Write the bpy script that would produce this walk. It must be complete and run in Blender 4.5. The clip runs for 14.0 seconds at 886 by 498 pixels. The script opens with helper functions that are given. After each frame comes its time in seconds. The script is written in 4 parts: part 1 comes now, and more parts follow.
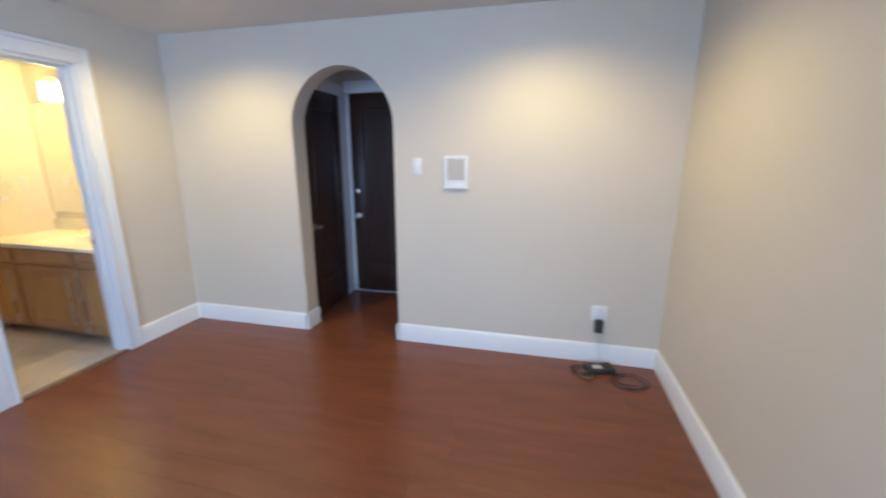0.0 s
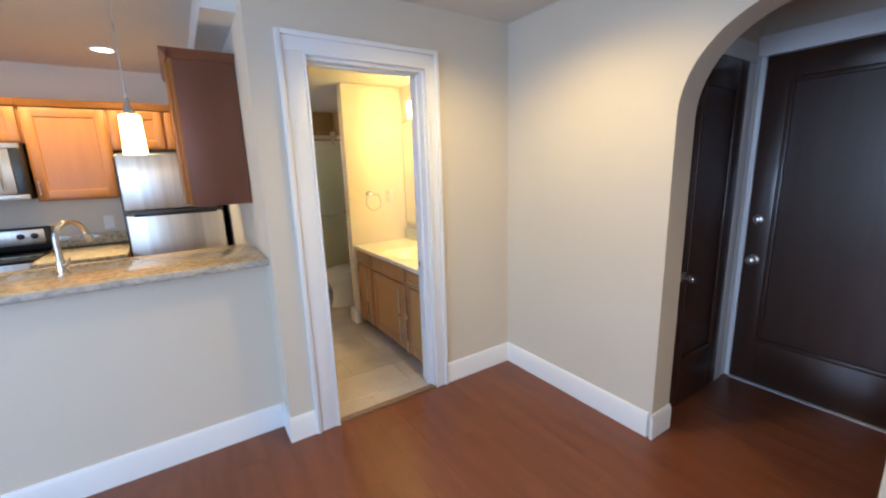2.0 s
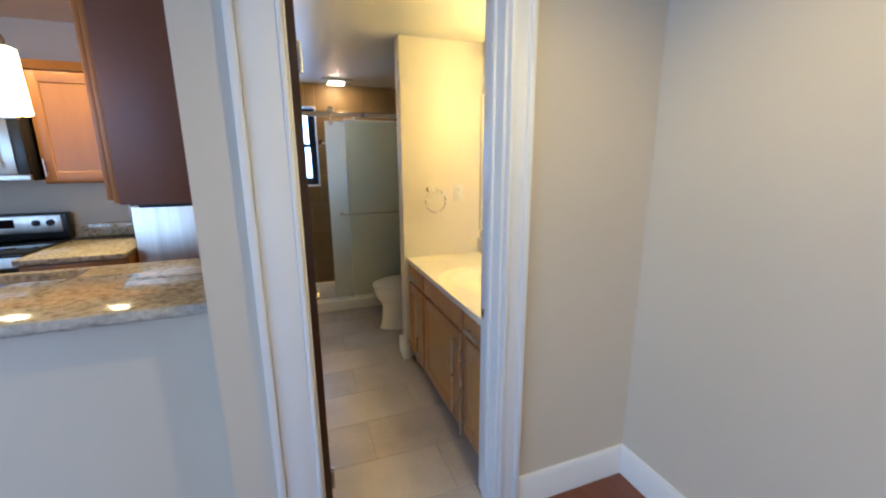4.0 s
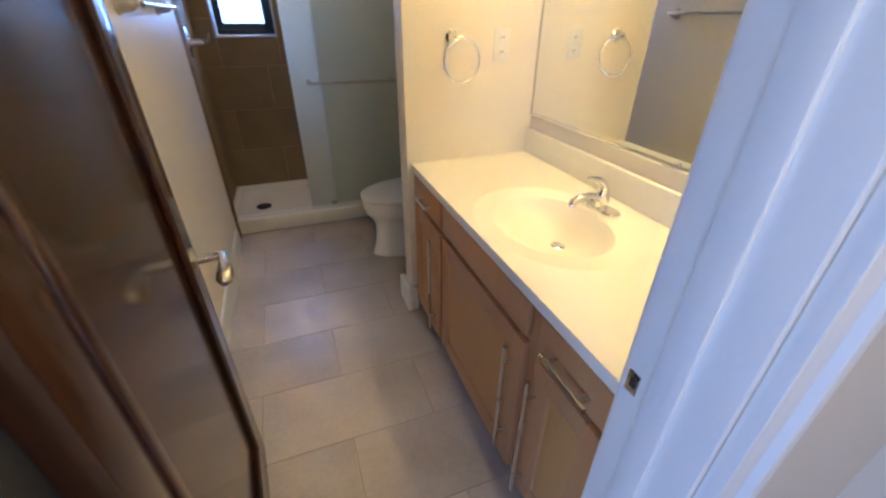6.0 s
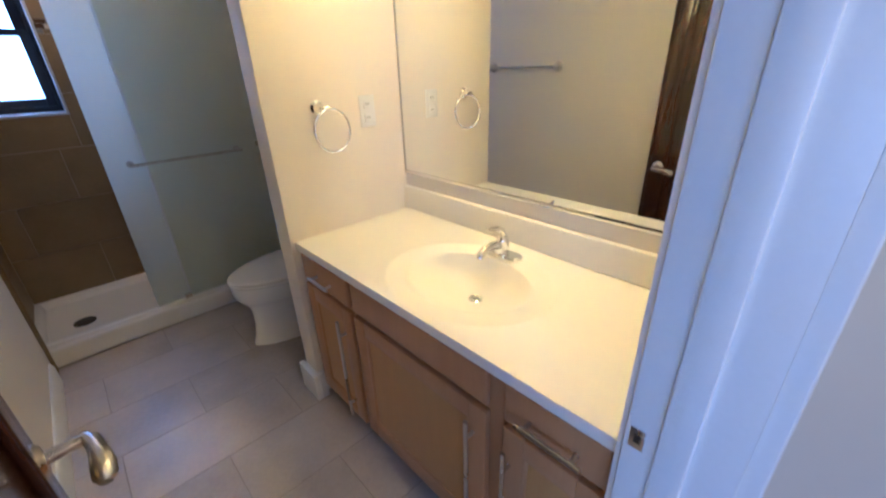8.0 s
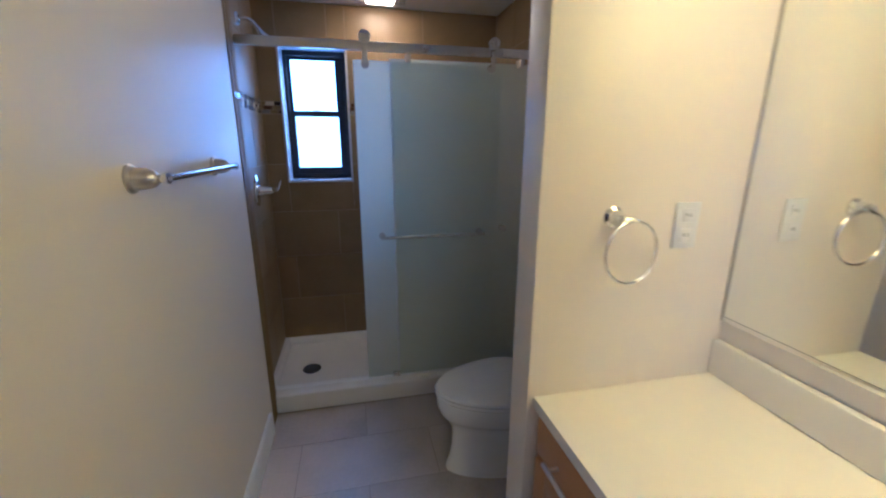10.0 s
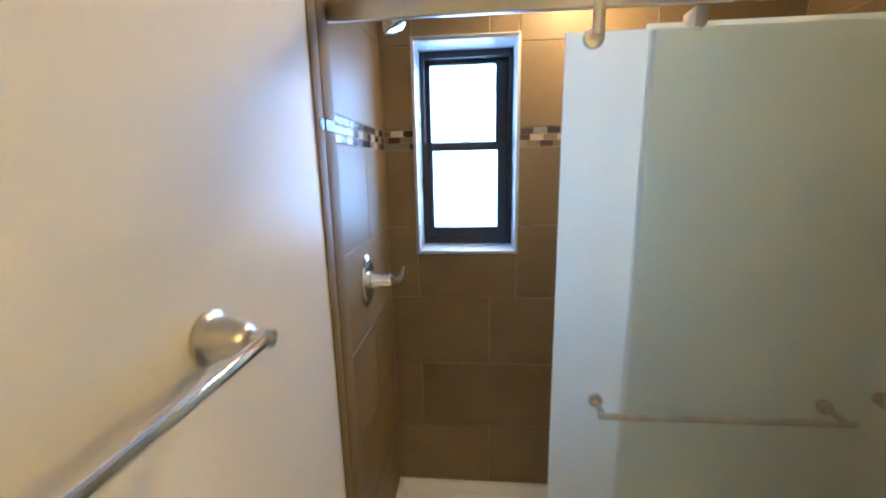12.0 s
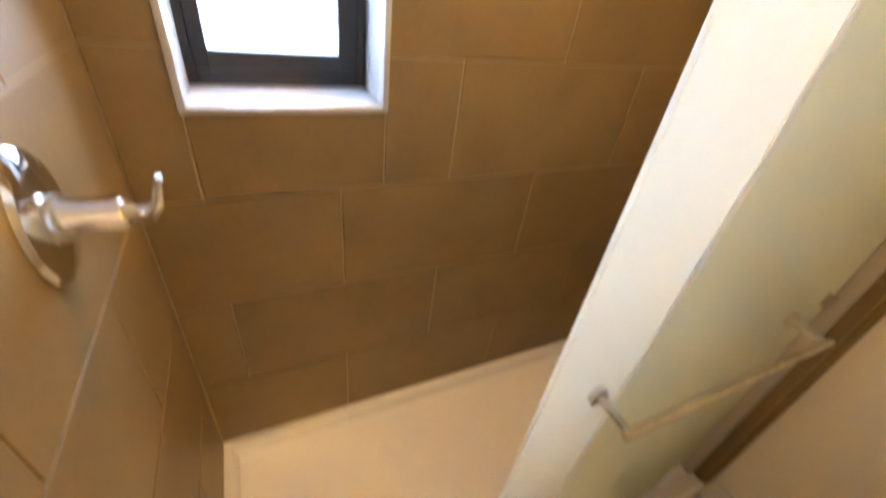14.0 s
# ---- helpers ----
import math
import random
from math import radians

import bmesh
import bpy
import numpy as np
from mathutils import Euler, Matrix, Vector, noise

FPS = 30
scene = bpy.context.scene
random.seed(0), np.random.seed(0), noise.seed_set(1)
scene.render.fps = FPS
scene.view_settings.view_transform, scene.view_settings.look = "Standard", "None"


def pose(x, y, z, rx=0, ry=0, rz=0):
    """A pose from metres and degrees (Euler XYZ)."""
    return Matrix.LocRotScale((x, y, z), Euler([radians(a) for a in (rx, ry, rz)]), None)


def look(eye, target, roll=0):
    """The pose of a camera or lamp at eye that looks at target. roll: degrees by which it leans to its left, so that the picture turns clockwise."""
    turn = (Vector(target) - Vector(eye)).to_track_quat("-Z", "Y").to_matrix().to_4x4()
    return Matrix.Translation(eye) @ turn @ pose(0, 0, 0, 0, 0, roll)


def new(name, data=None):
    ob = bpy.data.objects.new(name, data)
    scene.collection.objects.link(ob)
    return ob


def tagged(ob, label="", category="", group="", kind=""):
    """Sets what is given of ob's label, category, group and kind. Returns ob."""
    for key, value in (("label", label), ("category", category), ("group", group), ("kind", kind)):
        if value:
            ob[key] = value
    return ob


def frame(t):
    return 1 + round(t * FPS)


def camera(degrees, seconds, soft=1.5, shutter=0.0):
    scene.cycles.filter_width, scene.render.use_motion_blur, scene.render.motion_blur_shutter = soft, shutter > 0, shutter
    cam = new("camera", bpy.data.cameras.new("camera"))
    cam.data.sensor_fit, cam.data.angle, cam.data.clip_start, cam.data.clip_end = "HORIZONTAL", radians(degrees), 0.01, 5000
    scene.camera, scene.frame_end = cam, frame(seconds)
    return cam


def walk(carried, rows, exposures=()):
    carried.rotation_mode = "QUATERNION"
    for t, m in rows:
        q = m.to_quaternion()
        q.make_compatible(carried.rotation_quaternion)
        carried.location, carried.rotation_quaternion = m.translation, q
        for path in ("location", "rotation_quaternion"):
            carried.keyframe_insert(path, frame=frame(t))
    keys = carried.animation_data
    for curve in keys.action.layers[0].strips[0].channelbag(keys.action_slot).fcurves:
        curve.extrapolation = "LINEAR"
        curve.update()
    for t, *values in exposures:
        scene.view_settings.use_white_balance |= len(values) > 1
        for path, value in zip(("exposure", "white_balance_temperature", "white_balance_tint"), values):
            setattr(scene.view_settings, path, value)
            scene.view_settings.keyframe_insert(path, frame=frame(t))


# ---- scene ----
cam = camera(96.4, 14.0, soft=2.1, shutter=0.35)

PATH = [
    (0, (-2.786, -2.989, 1.454), (-0.896, -2.527, 0.991), 0.0),
    (0.5, (-2.619, -2.786, 1.425), (-0.975, -1.742, 0.969), -2.0),
    (1, (-2.367, -2.617, 1.464), (-1.083, -1.136, 1.066), -1.1),
    (1.5, (-2.197, -2.321, 1.448), (-1.088, -0.705, 1.046), -0.8),
    (2, (-1.938, -2.114, 1.471), (-0.871, -0.471, 1.065), -1.9),
    (2.5, (-1.681, -1.976, 1.449), (-0.764, -0.246, 1.045), -1.8),
    (3, (-1.531, -1.764, 1.454), (-0.75, 0.023, 1.01), -0.9),
    (3.2, (-1.483, -1.651, 1.451), (-0.717, 0.148, 1.032), -0.9),
    (5.3, (-1.134, -0.505, 1.401), (-0.585, 1.298, 0.733), 0.9),
    (5.5, (-1.097, -0.382, 1.372), (-0.543, 1.386, 0.617), 1.1),
    (6, (-1.085, -0.156, 1.31), (-0.474, 1.458, 0.3), 0.4),
    (6.5, (-1.161, -0.041, 1.282), (-0.264, 1.345, 0.154), -0.4),
    (7, (-1.202, -0.026, 1.305), (-0.057, 1.212, 0.229), 0.7),
    (7.2, (-1.2, -0.017, 1.306), (0.0, 1.177, 0.242), 0.9),
    (9.3, (-1.068, 0.257, 1.498), (-0.094, 1.982, 1.22), -0.4),
    (9.5, (-1.051, 0.348, 1.49), (-0.281, 2.168, 1.183), -0.9),
    (10, (-1.068, 0.59, 1.414), (-0.644, 2.477, 0.905), 0.1),
    (10.5, (-1.114, 0.874, 1.415), (-0.829, 2.782, 0.887), 2.9),
    (11, (-1.11, 1.172, 1.443), (-1.108, 3.116, 0.971), 1.0),
    (11.5, (-1.154, 1.444, 1.48), (-1.344, 3.382, 1.022), -0.4),
    (12, (-1.226, 1.723, 1.531), (-1.398, 3.672, 1.12), -1.2),
    (12.5, (-1.232, 2.018, 1.566), (-1.485, 3.965, 1.186), -1.5),
    (13, (-1.269, 2.239, 1.585), (-1.457, 4.186, 1.168), -1.4),
    (13.5, (-1.381, 2.407, 1.589), (-0.721, 4.233, 1.108), 1.8),
    (14, (-1.355, 2.425, 1.451), (-0.564, 3.867, 0.314), 8.1),
]
EXPOSURES = [
    (0.0, 0.13, 5250, 16), (0.5, -0.02, 5250, 18), (1.0, 0.08, 5700, 18), (1.5, 0.24, 5750, 18), (2.0, 0.14, 5700, 18), (3.2, -0.12, 5450, 16),
    (5.3, -0.44, 4800, 18), (6.0, -0.16, 4750, 26), (6.5, -0.06, 5000, 31), (7.0, -0.14, 4600, 29), (7.2, -0.14, 4550, 29),
    (9.3, -0.62, 4220, 24), (10.4, -0.42, 4150, 23), (11.2, 0.38, 4350, 18), (12.0, 0.42, 5100, 16), (12.5, 0.26, 5300, 16), (13.0, 0.3, 5900, 18), (13.4, 0.45, 6600, 22), (14.0, 1.28, 6900, 25),
]
walk(cam, [(t, look(eye, target, roll)) for t, eye, target, roll in PATH], EXPOSURES)

# ---------------------------------------------------------------- world, sun, window light
world = bpy.data.worlds.new("world")
scene.world = world
world.use_nodes = True
wn = world.node_tree.nodes
sky = wn.new("ShaderNodeTexSky")
sky.sky_type, sky.sun_disc = "NISHITA", False
sky.sun_elevation, sky.sun_rotation = radians(42), radians(200)
world.node_tree.links.new(sky.outputs[0], wn["Background"].inputs[0])
wn["Background"].inputs[1].default_value = 0.12

SUN = bpy.data.lights.new("sun", "SUN")
SUN.energy, SUN.angle, SUN.color = 2.0, radians(0.6), (1.0, 0.95, 0.88)
sun = new("sun", SUN)
sun.matrix_world = look((-1.7, -4.7, 4.5), (0, 0, 0))


def area(name, eye, target, w, h, watts, color):
    d = bpy.data.lights.new(name, "AREA")
    d.shape, d.size, d.size_y, d.energy, d.color = "RECTANGLE", w, h, watts, color
    ob = new(name, d)
    ob.matrix_world = look(eye, target)
    return ob


# sky light through the windows (the lamps stand in the openings)
area("window_light", (-5.16, -2.0, 1.35), (0, -2.0, 1.0), 2.2, 1.45, 80, (0.54, 0.77, 1.0))
area("window_light", (-4.0, -3.93, 1.35), (-4.0, 0, 0.9), 1.2, 1.45, 50, (0.42, 0.68, 1.0))
area("window_light", (-1.27, 3.55, 1.6), (-1.27, 0, 1.2), 0.34, 0.74, 7.8, (0.46, 0.70, 1.0))


def spot(name, x, y, z, watts, color, cone=168):
    d = bpy.data.lights.new(name, "SPOT")
    d.energy, d.color, d.spot_size, d.spot_blend, d.shadow_soft_size = watts, color, radians(cone), 0.7, 0.06
    ob = new(name, d)
    ob.location = (x, y, z)
    return ob


WARM = (1.0, 0.72, 0.26)
RECESSED = [(-0.735, -0.79), (-0.72, -2.95), (-2.262, 1.755), (-2.905, 1.76)]
for x, y in RECESSED:
    spot("recessed_lamp", x, y, 2.35, 66 if y < 0 else 76, WARM if y < 0 else (1.0, 0.75, 0.31), 156 if y < 0 else 146)


# ---------------------------------------------------------------- materials
def nodes_of(name):
    m = bpy.data.materials.new(name)
    m.use_nodes = True
    n, l = m.node_tree.nodes, m.node_tree.links
    return m, n, l, n["Principled BSDF"]


def surf(name, c1, c2, scale=3.0, rough=0.5, rvar=0.1, metal=0.0, stretch=(1, 1, 1), fine=60.0, bump=0.1,
         coat=0.0, spread=0.0, spec=0.5, detail=4.0):
    """A surface whose colour wanders between c1 and c2 at a coarse scale, with a fine grain in colour, gloss and relief."""
    m, n, l, p = nodes_of(name)
    co = n.new("ShaderNodeTexCoord")
    mp = n.new("ShaderNodeMapping")
    mp.inputs["Scale"].default_value = stretch
    l.new(co.outputs["Object"], mp.inputs["Vector"])
    where = mp.outputs[0]
    if spread:
        own = n.new("ShaderNodeObjectInfo")
        shift = n.new("ShaderNodeVectorMath")
        shift.operation = "MULTIPLY_ADD"
        l.new(own.outputs["Random"], shift.inputs[0])
        shift.inputs[1].default_value = (37.0, 53.0, 71.0)
        l.new(where, shift.inputs[2])
        where = shift.outputs[0]
    a = n.new("ShaderNodeTexNoise")
    a.inputs["Scale"].default_value, a.inputs["Detail"].default_value = scale, detail
    b = n.new("ShaderNodeTexNoise")
    b.inputs["Scale"].default_value, b.inputs["Detail"].default_value = fine, 3.0
    for t in (a, b):
        l.new(where, t.inputs["Vector"])
    mix = n.new("ShaderNodeMath")
    mix.operation = "MULTIPLY_ADD"
    l.new(b.outputs["Fac"], mix.inputs[0])
    mix.inputs[1].default_value = 0.35
    l.new(a.outputs["Fac"], mix.inputs[2])
    value = mix.outputs[0]
    if spread:
        info = n.new("ShaderNodeObjectInfo")
        s = n.new("ShaderNodeMath")
        s.operation = "MULTIPLY_ADD"
        l.new(info.outputs["Random"], s.inputs[0])
        s.inputs[1].default_value = spread
        l.new(value, s.inputs[2])
        value = s.outputs[0]
    ramp = n.new("ShaderNodeValToRGB")
    ramp.color_ramp.elements[0].position, ramp.color_ramp.elements[0].color = 0.22, (*c1, 1)
    ramp.color_ramp.elements[1].position, ramp.color_ramp.elements[1].color = 1.0, (*c2, 1)
    l.new(value, ramp.inputs[0])
    l.new(ramp.outputs[0], p.inputs["Base Color"])
    r = n.new("ShaderNodeMapRange")
    r.inputs["To Min"].default_value, r.inputs["To Max"].default_value = max(0.02, rough - rvar), min(1, rough + rvar)
    l.new(a.outputs["Fac"], r.inputs["Value"])
    l.new(r.outputs[0], p.inputs["Roughness"])
    p.inputs["Metallic"].default_value = metal
    p.inputs["Specular IOR Level"].default_value = spec
    if coat:
        p.inputs["Coat Weight"].default_value, p.inputs["Coat Roughness"].default_value = coat, 0.12
    if bump:
        bp = n.new("ShaderNodeBump")
        bp.inputs["Strength"].default_value, bp.inputs["Distance"].default_value = bump, 0.002
        l.new(b.outputs["Fac"], bp.inputs["Height"])
        l.new(bp.outputs[0], p.inputs["Normal"])
    return m


def glow(name, color, strength):
    m, n, l, p = nodes_of(name)
    p.inputs["Base Color"].default_value = (*[min(0.9, c) for c in color], 1)
    p.inputs["Emission Color"].default_value = (*color, 1)
    p.inputs["Emission Strength"].default_value = strength
    p.inputs["Roughness"].default_value = 0.3
    return m


def glass(name, color, rough, ior=1.45):
    m, n, l, p = nodes_of(name)
    p.inputs["Base Color"].default_value = (*color, 1)
    p.inputs["Transmission Weight"].default_value = 1.0
    p.inputs["Roughness"].default_value = rough
    p.inputs["IOR"].default_value = ior
    return m


def granite(name):
    """Speckled polished stone: cream ground, grey and rust clouds, dark flecks."""
    m, n, l, p = nodes_of(name)
    co = n.new("ShaderNodeTexCoord")
    cloud, cells = n.new("ShaderNodeTexNoise"), n.new("ShaderNodeTexVoronoi")
    cloud.inputs["Scale"].default_value, cloud.inputs["Detail"].default_value = 48.0, 8.0
    cells.inputs["Scale"].default_value = 140.0
    for t in (cloud, cells):
        l.new(co.outputs["Object"], t.inputs["Vector"])
    ramp = n.new("ShaderNodeValToRGB")
    e = ramp.color_ramp.elements
    e[0].position, e[0].color = 0.30, (0.24, 0.20, 0.15, 1)
    e[1].position, e[1].color = 0.68, (0.66, 0.57, 0.42, 1)
    k = e.new(0.44)
    k.color = (0.48, 0.38, 0.23, 1)
    k = e.new(0.54)
    k.color = (0.60, 0.48, 0.29, 1)
    l.new(cloud.outputs["Fac"], ramp.inputs[0])
    dark = n.new("ShaderNodeValToRGB")
    dark.color_ramp.elements[0].position, dark.color_ramp.elements[0].color = 0.0, (0.35, 0.33, 0.3, 1)
    dark.color_ramp.elements[1].position, dark.color_ramp.elements[1].color = 0.35, (1, 1, 1, 1)
    l.new(cells.outputs["Color"], dark.inputs[0])
    mul = n.new("ShaderNodeMix")
    mul.data_type, mul.blend_type = "RGBA", "MULTIPLY"
    mul.inputs[0].default_value = 0.42
    l.new(ramp.outputs[0], mul.inputs[6])
    l.new(dark.outputs[0], mul.inputs[7])
    l.new(mul.outputs[2], p.inputs["Base Color"])
    p.inputs["Roughness"].default_value = 0.11
    return m


def frosted(name, color):
    """Etched glass: part scatters through, part passes dimly."""
    m, n, l, p = nodes_of(name)
    p.inputs["Base Color"].default_value = (*color, 1)
    p.inputs["Transmission Weight"].default_value, p.inputs["Roughness"].default_value = 1.0, 0.38
    tl, df = n.new("ShaderNodeBsdfTranslucent"), n.new("ShaderNodeBsdfDiffuse")
    co, grain = n.new("ShaderNodeTexCoord"), n.new("ShaderNodeTexNoise")
    grain.inputs["Scale"].default_value, grain.inputs["Detail"].default_value = 2.5, 3.0
    l.new(co.outputs["Object"], grain.inputs["Vector"])
    ramp = n.new("ShaderNodeValToRGB")
    ramp.color_ramp.elements[0].color = (*[c * 0.94 for c in color], 1)
    ramp.color_ramp.elements[1].color = (*color, 1)
    l.new(grain.outputs["Fac"], ramp.inputs[0])
    for b in (tl, df):
        l.new(ramp.outputs[0], b.inputs["Color"])
    a, b = n.new("ShaderNodeMixShader"), n.new("ShaderNodeMixShader")
    a.inputs[0].default_value, b.inputs[0].default_value = 0.36, 0.84
    l.new(tl.outputs[0], a.inputs[1])
    l.new(df.outputs[0], a.inputs[2])
    l.new(p.outputs[0], b.inputs[1])
    l.new(a.outputs[0], b.inputs[2])
    l.new(b.outputs[0], n["Material Output"].inputs["Surface"])
    return m


M = dict(
    wall=surf("wall_paint", (0.62, 0.555, 0.445), (0.68, 0.61, 0.495), 1.2, 0.55, 0.08, fine=220, bump=0.12),
    bathwall=surf("bath_wall_paint", (0.79, 0.735, 0.650), (0.83, 0.775, 0.690), 1.2, 0.42, 0.06, fine=220, bump=0.10),
    ceil=surf("ceiling_paint", (0.66, 0.62, 0.56), (0.72, 0.68, 0.62), 1.0, 0.8, 0.05, fine=160, bump=0.12),
    bathceil=surf("bath_ceiling_paint", (0.70, 0.68, 0.64), (0.75, 0.73, 0.69), 1.0, 0.34, 0.05, fine=160, bump=0.06),
    white=surf("white_trim_paint", (0.76, 0.76, 0.75), (0.84, 0.84, 0.83), 2.5, 0.36, 0.1, fine=120, bump=0.10),
    plank=surf("cherry_floor_boards", (0.110, 0.033, 0.015), (0.205, 0.068, 0.030), 2.2, 0.31, 0.06, stretch=(6, 1.0, 1), fine=30, bump=0.04, spread=0.12),
    joint=surf("dark_joint", (0.055, 0.018, 0.010), (0.08, 0.028, 0.015), 8, 0.7, 0.1),
    espresso=surf("espresso_stained_wood", (0.030, 0.012, 0.007), (0.052, 0.022, 0.013), 3.0, 0.33, 0.04, stretch=(7, 7, 0.8), fine=24, bump=0.012, coat=0.35),
    walnut=surf("dark_red_stained_wood", (0.020, 0.007, 0.004), (0.052, 0.020, 0.009), 3.0, 0.16, 0.05, stretch=(7, 7, 0.8), fine=24, bump=0.06, coat=0.5),
    cherry=surf("cherry_cabinet_wood", (0.29, 0.112, 0.022), (0.37, 0.150, 0.034), 2.5, 0.36, 0.08, stretch=(6, 6, 0.8), fine=20, bump=0.08),
    cherryside=surf("dark_cherry_panel", (0.125, 0.043, 0.020), (0.160, 0.058, 0.027), 2.5, 0.42, 0.08, stretch=(6, 6, 0.8), fine=20, bump=0.06),
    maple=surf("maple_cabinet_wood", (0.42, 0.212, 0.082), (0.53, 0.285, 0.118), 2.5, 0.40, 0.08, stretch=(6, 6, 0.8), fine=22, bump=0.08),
    # darker maple copy: shade of the vanity's body and toe kick is in its colour
    mapleshade=surf("maple_shade_tint", (0.30, 0.165, 0.08), (0.42, 0.25, 0.13), 2.5, 0.45, 0.08, stretch=(6, 6, 0.8), fine=22, bump=0.08),
    # golden light on the vanity's door panels, put into their colour
    maplelit=surf("maple_panel_lit", (0.46, 0.235, 0.066), (0.56, 0.31, 0.10), 2.5, 0.38, 0.08, stretch=(6, 6, 0.8), fine=22, bump=0.08),
    marble=surf("cultured_marble", (0.80, 0.77, 0.70), (0.85, 0.82, 0.75), 2.0, 0.34, 0.06, fine=30, bump=0.0, coat=0.08),
    porcelain=surf("porcelain", (0.80, 0.80, 0.80), (0.85, 0.85, 0.84), 2.0, 0.12, 0.04, fine=20, bump=0.0),
    acrylic=surf("shower_pan_acrylic", (0.74, 0.72, 0.68), (0.80, 0.78, 0.74), 2.0, 0.25, 0.06, fine=120, bump=0.05),
    walltile=surf("shower_wall_tile", (0.162, 0.110, 0.046), (0.262, 0.182, 0.082), 5.0, 0.42, 0.03, fine=70, bump=0.03, spread=0.20, spec=0.46, detail=2.0),
    grout=surf("pale_grout", (0.38, 0.31, 0.20), (0.46, 0.38, 0.26), 6, 0.85, 0.05, fine=160, bump=0.2),
    floortile=surf("floor_tile", (0.30, 0.265, 0.238), (0.54, 0.480, 0.435), 3.4, 0.34, 0.05, fine=60, bump=0.05, spread=0.20, detail=3.0),
    floorgrout=surf("floor_grout", (0.29, 0.255, 0.22), (0.37, 0.325, 0.285), 6, 0.85, 0.05, fine=160, bump=0.2),
    chrome=surf("chrome", (0.78, 0.78, 0.78), (0.86, 0.86, 0.86), 5, 0.10, 0.04, metal=1.0, bump=0.0),
    nickel=surf("brushed_nickel", (0.58, 0.55, 0.50), (0.68, 0.65, 0.60), 6, 0.28, 0.06, metal=1.0, bump=0.0),
    channel=surf("dull_metal_channel", (0.50, 0.47, 0.42), (0.60, 0.57, 0.52), 5, 0.38, 0.06, metal=0.5, bump=0.0),
    steel=surf("stainless_steel", (0.46, 0.43, 0.37), (0.78, 0.74, 0.66), 3, 0.33, 0.05, metal=1.0, stretch=(6, 6, 0.15), fine=9, bump=0.0),
    black=surf("black_plastic", (0.012, 0.012, 0.012), (0.022, 0.022, 0.022), 5, 0.35, 0.1, bump=0.05),
    blackglass=surf("black_glass", (0.008, 0.008, 0.009), (0.014, 0.014, 0.015), 3, 0.06, 0.02, bump=0.0),
    rubber=surf("black_rubber", (0.015, 0.015, 0.015), (0.03, 0.03, 0.03), 6, 0.6, 0.1, bump=0.1),
    winframe=surf("dark_window_frame", (0.010, 0.011, 0.013), (0.022, 0.024, 0.026), 5, 0.45, 0.1, bump=0.1),
    reveal=surf("white_stone_reveal", (0.50, 0.51, 0.53), (0.58, 0.59, 0.61), 4, 0.30, 0.1, bump=0.05),
    brass=surf("bronze_tile_edge", (0.170, 0.112, 0.038), (0.25, 0.168, 0.062), 5, 0.62, 0.06, metal=0.0, bump=0.05, spec=0.25),
    granite=granite("granite_top"),
    graniteedge=surf("rough_granite_edge", (0.16, 0.14, 0.11), (0.60, 0.55, 0.46), 40, 0.55, 0.15, fine=130, bump=0.6),
    pane=glass("clear_glass", (0.96, 0.98, 0.98), 0.0),
    frosted=frosted("frosted_glass", (0.89, 0.92, 0.845)),
    streakglass=frosted("glass_edge", (0.98, 0.99, 0.99)),
    slatpaint=surf("beige_slat_paint", (0.66, 0.61, 0.53), (0.72, 0.67, 0.59), 8, 0.5, 0.05),
    grille=surf("beige_grille", (0.34, 0.30, 0.24), (0.42, 0.37, 0.30), 8, 0.6, 0.05),
    obscure=glass("obscure_glass", (0.92, 0.97, 0.97), 0.5),
    mirror=surf("mirror_silver", (0.86, 0.88, 0.86), (0.88, 0.90, 0.88), 1, 0.02, 0.0, metal=1.0, bump=0.0),
    shade=glow("lit_opal_shade", (1.0, 0.70, 0.30), 11.0),
    vanityshade=glow("lit_vanity_shade", (1.0, 0.71, 0.20), 26.0),
    vanitybulb=glow("lit_bulb", (1.0, 0.71, 0.22), 350.0),
    downlight=glow("lit_downlight_lens", (1.0, 0.86, 0.66), 14.0),
    fanlight=glow("lit_fan_lens", (1.0, 0.66, 0.28), 95.0),
    display=glow("blue_display", (0.10, 0.14, 1.0), 2.5),
    threshold=surf("oak_threshold", (0.14, 0.085, 0.05), (0.22, 0.14, 0.085), 4, 0.5, 0.1, stretch=(1, 8, 8), fine=30, bump=0.15),
    ground=surf("ground", (0.16, 0.16, 0.14), (0.24, 0.23, 0.20), 0.4, 0.9, 0.05),
)


# ---------------------------------------------------------------- mesh helpers
def box(bm, x0, x1, y0, y1, z0, z1, bevel=0.0, seg=2):
    v = [bm.verts.new((x, y, z)) for x in (x0, x1) for y in (y0, y1) for z in (z0, z1)]
    f = [bm.faces.new([v[i] for i in q]) for q in ((0, 1, 3, 2), (4, 6, 7, 5), (0, 4, 5, 1), (2, 3, 7, 6), (0, 2, 6, 4), (1, 5, 7, 3))]
    if bevel:
        edges = list({e for q in f for e in q.edges})
        bmesh.ops.bevel(bm, geom=edges, offset=bevel, segments=seg, affect="EDGES", profile=0.5)
    return bm


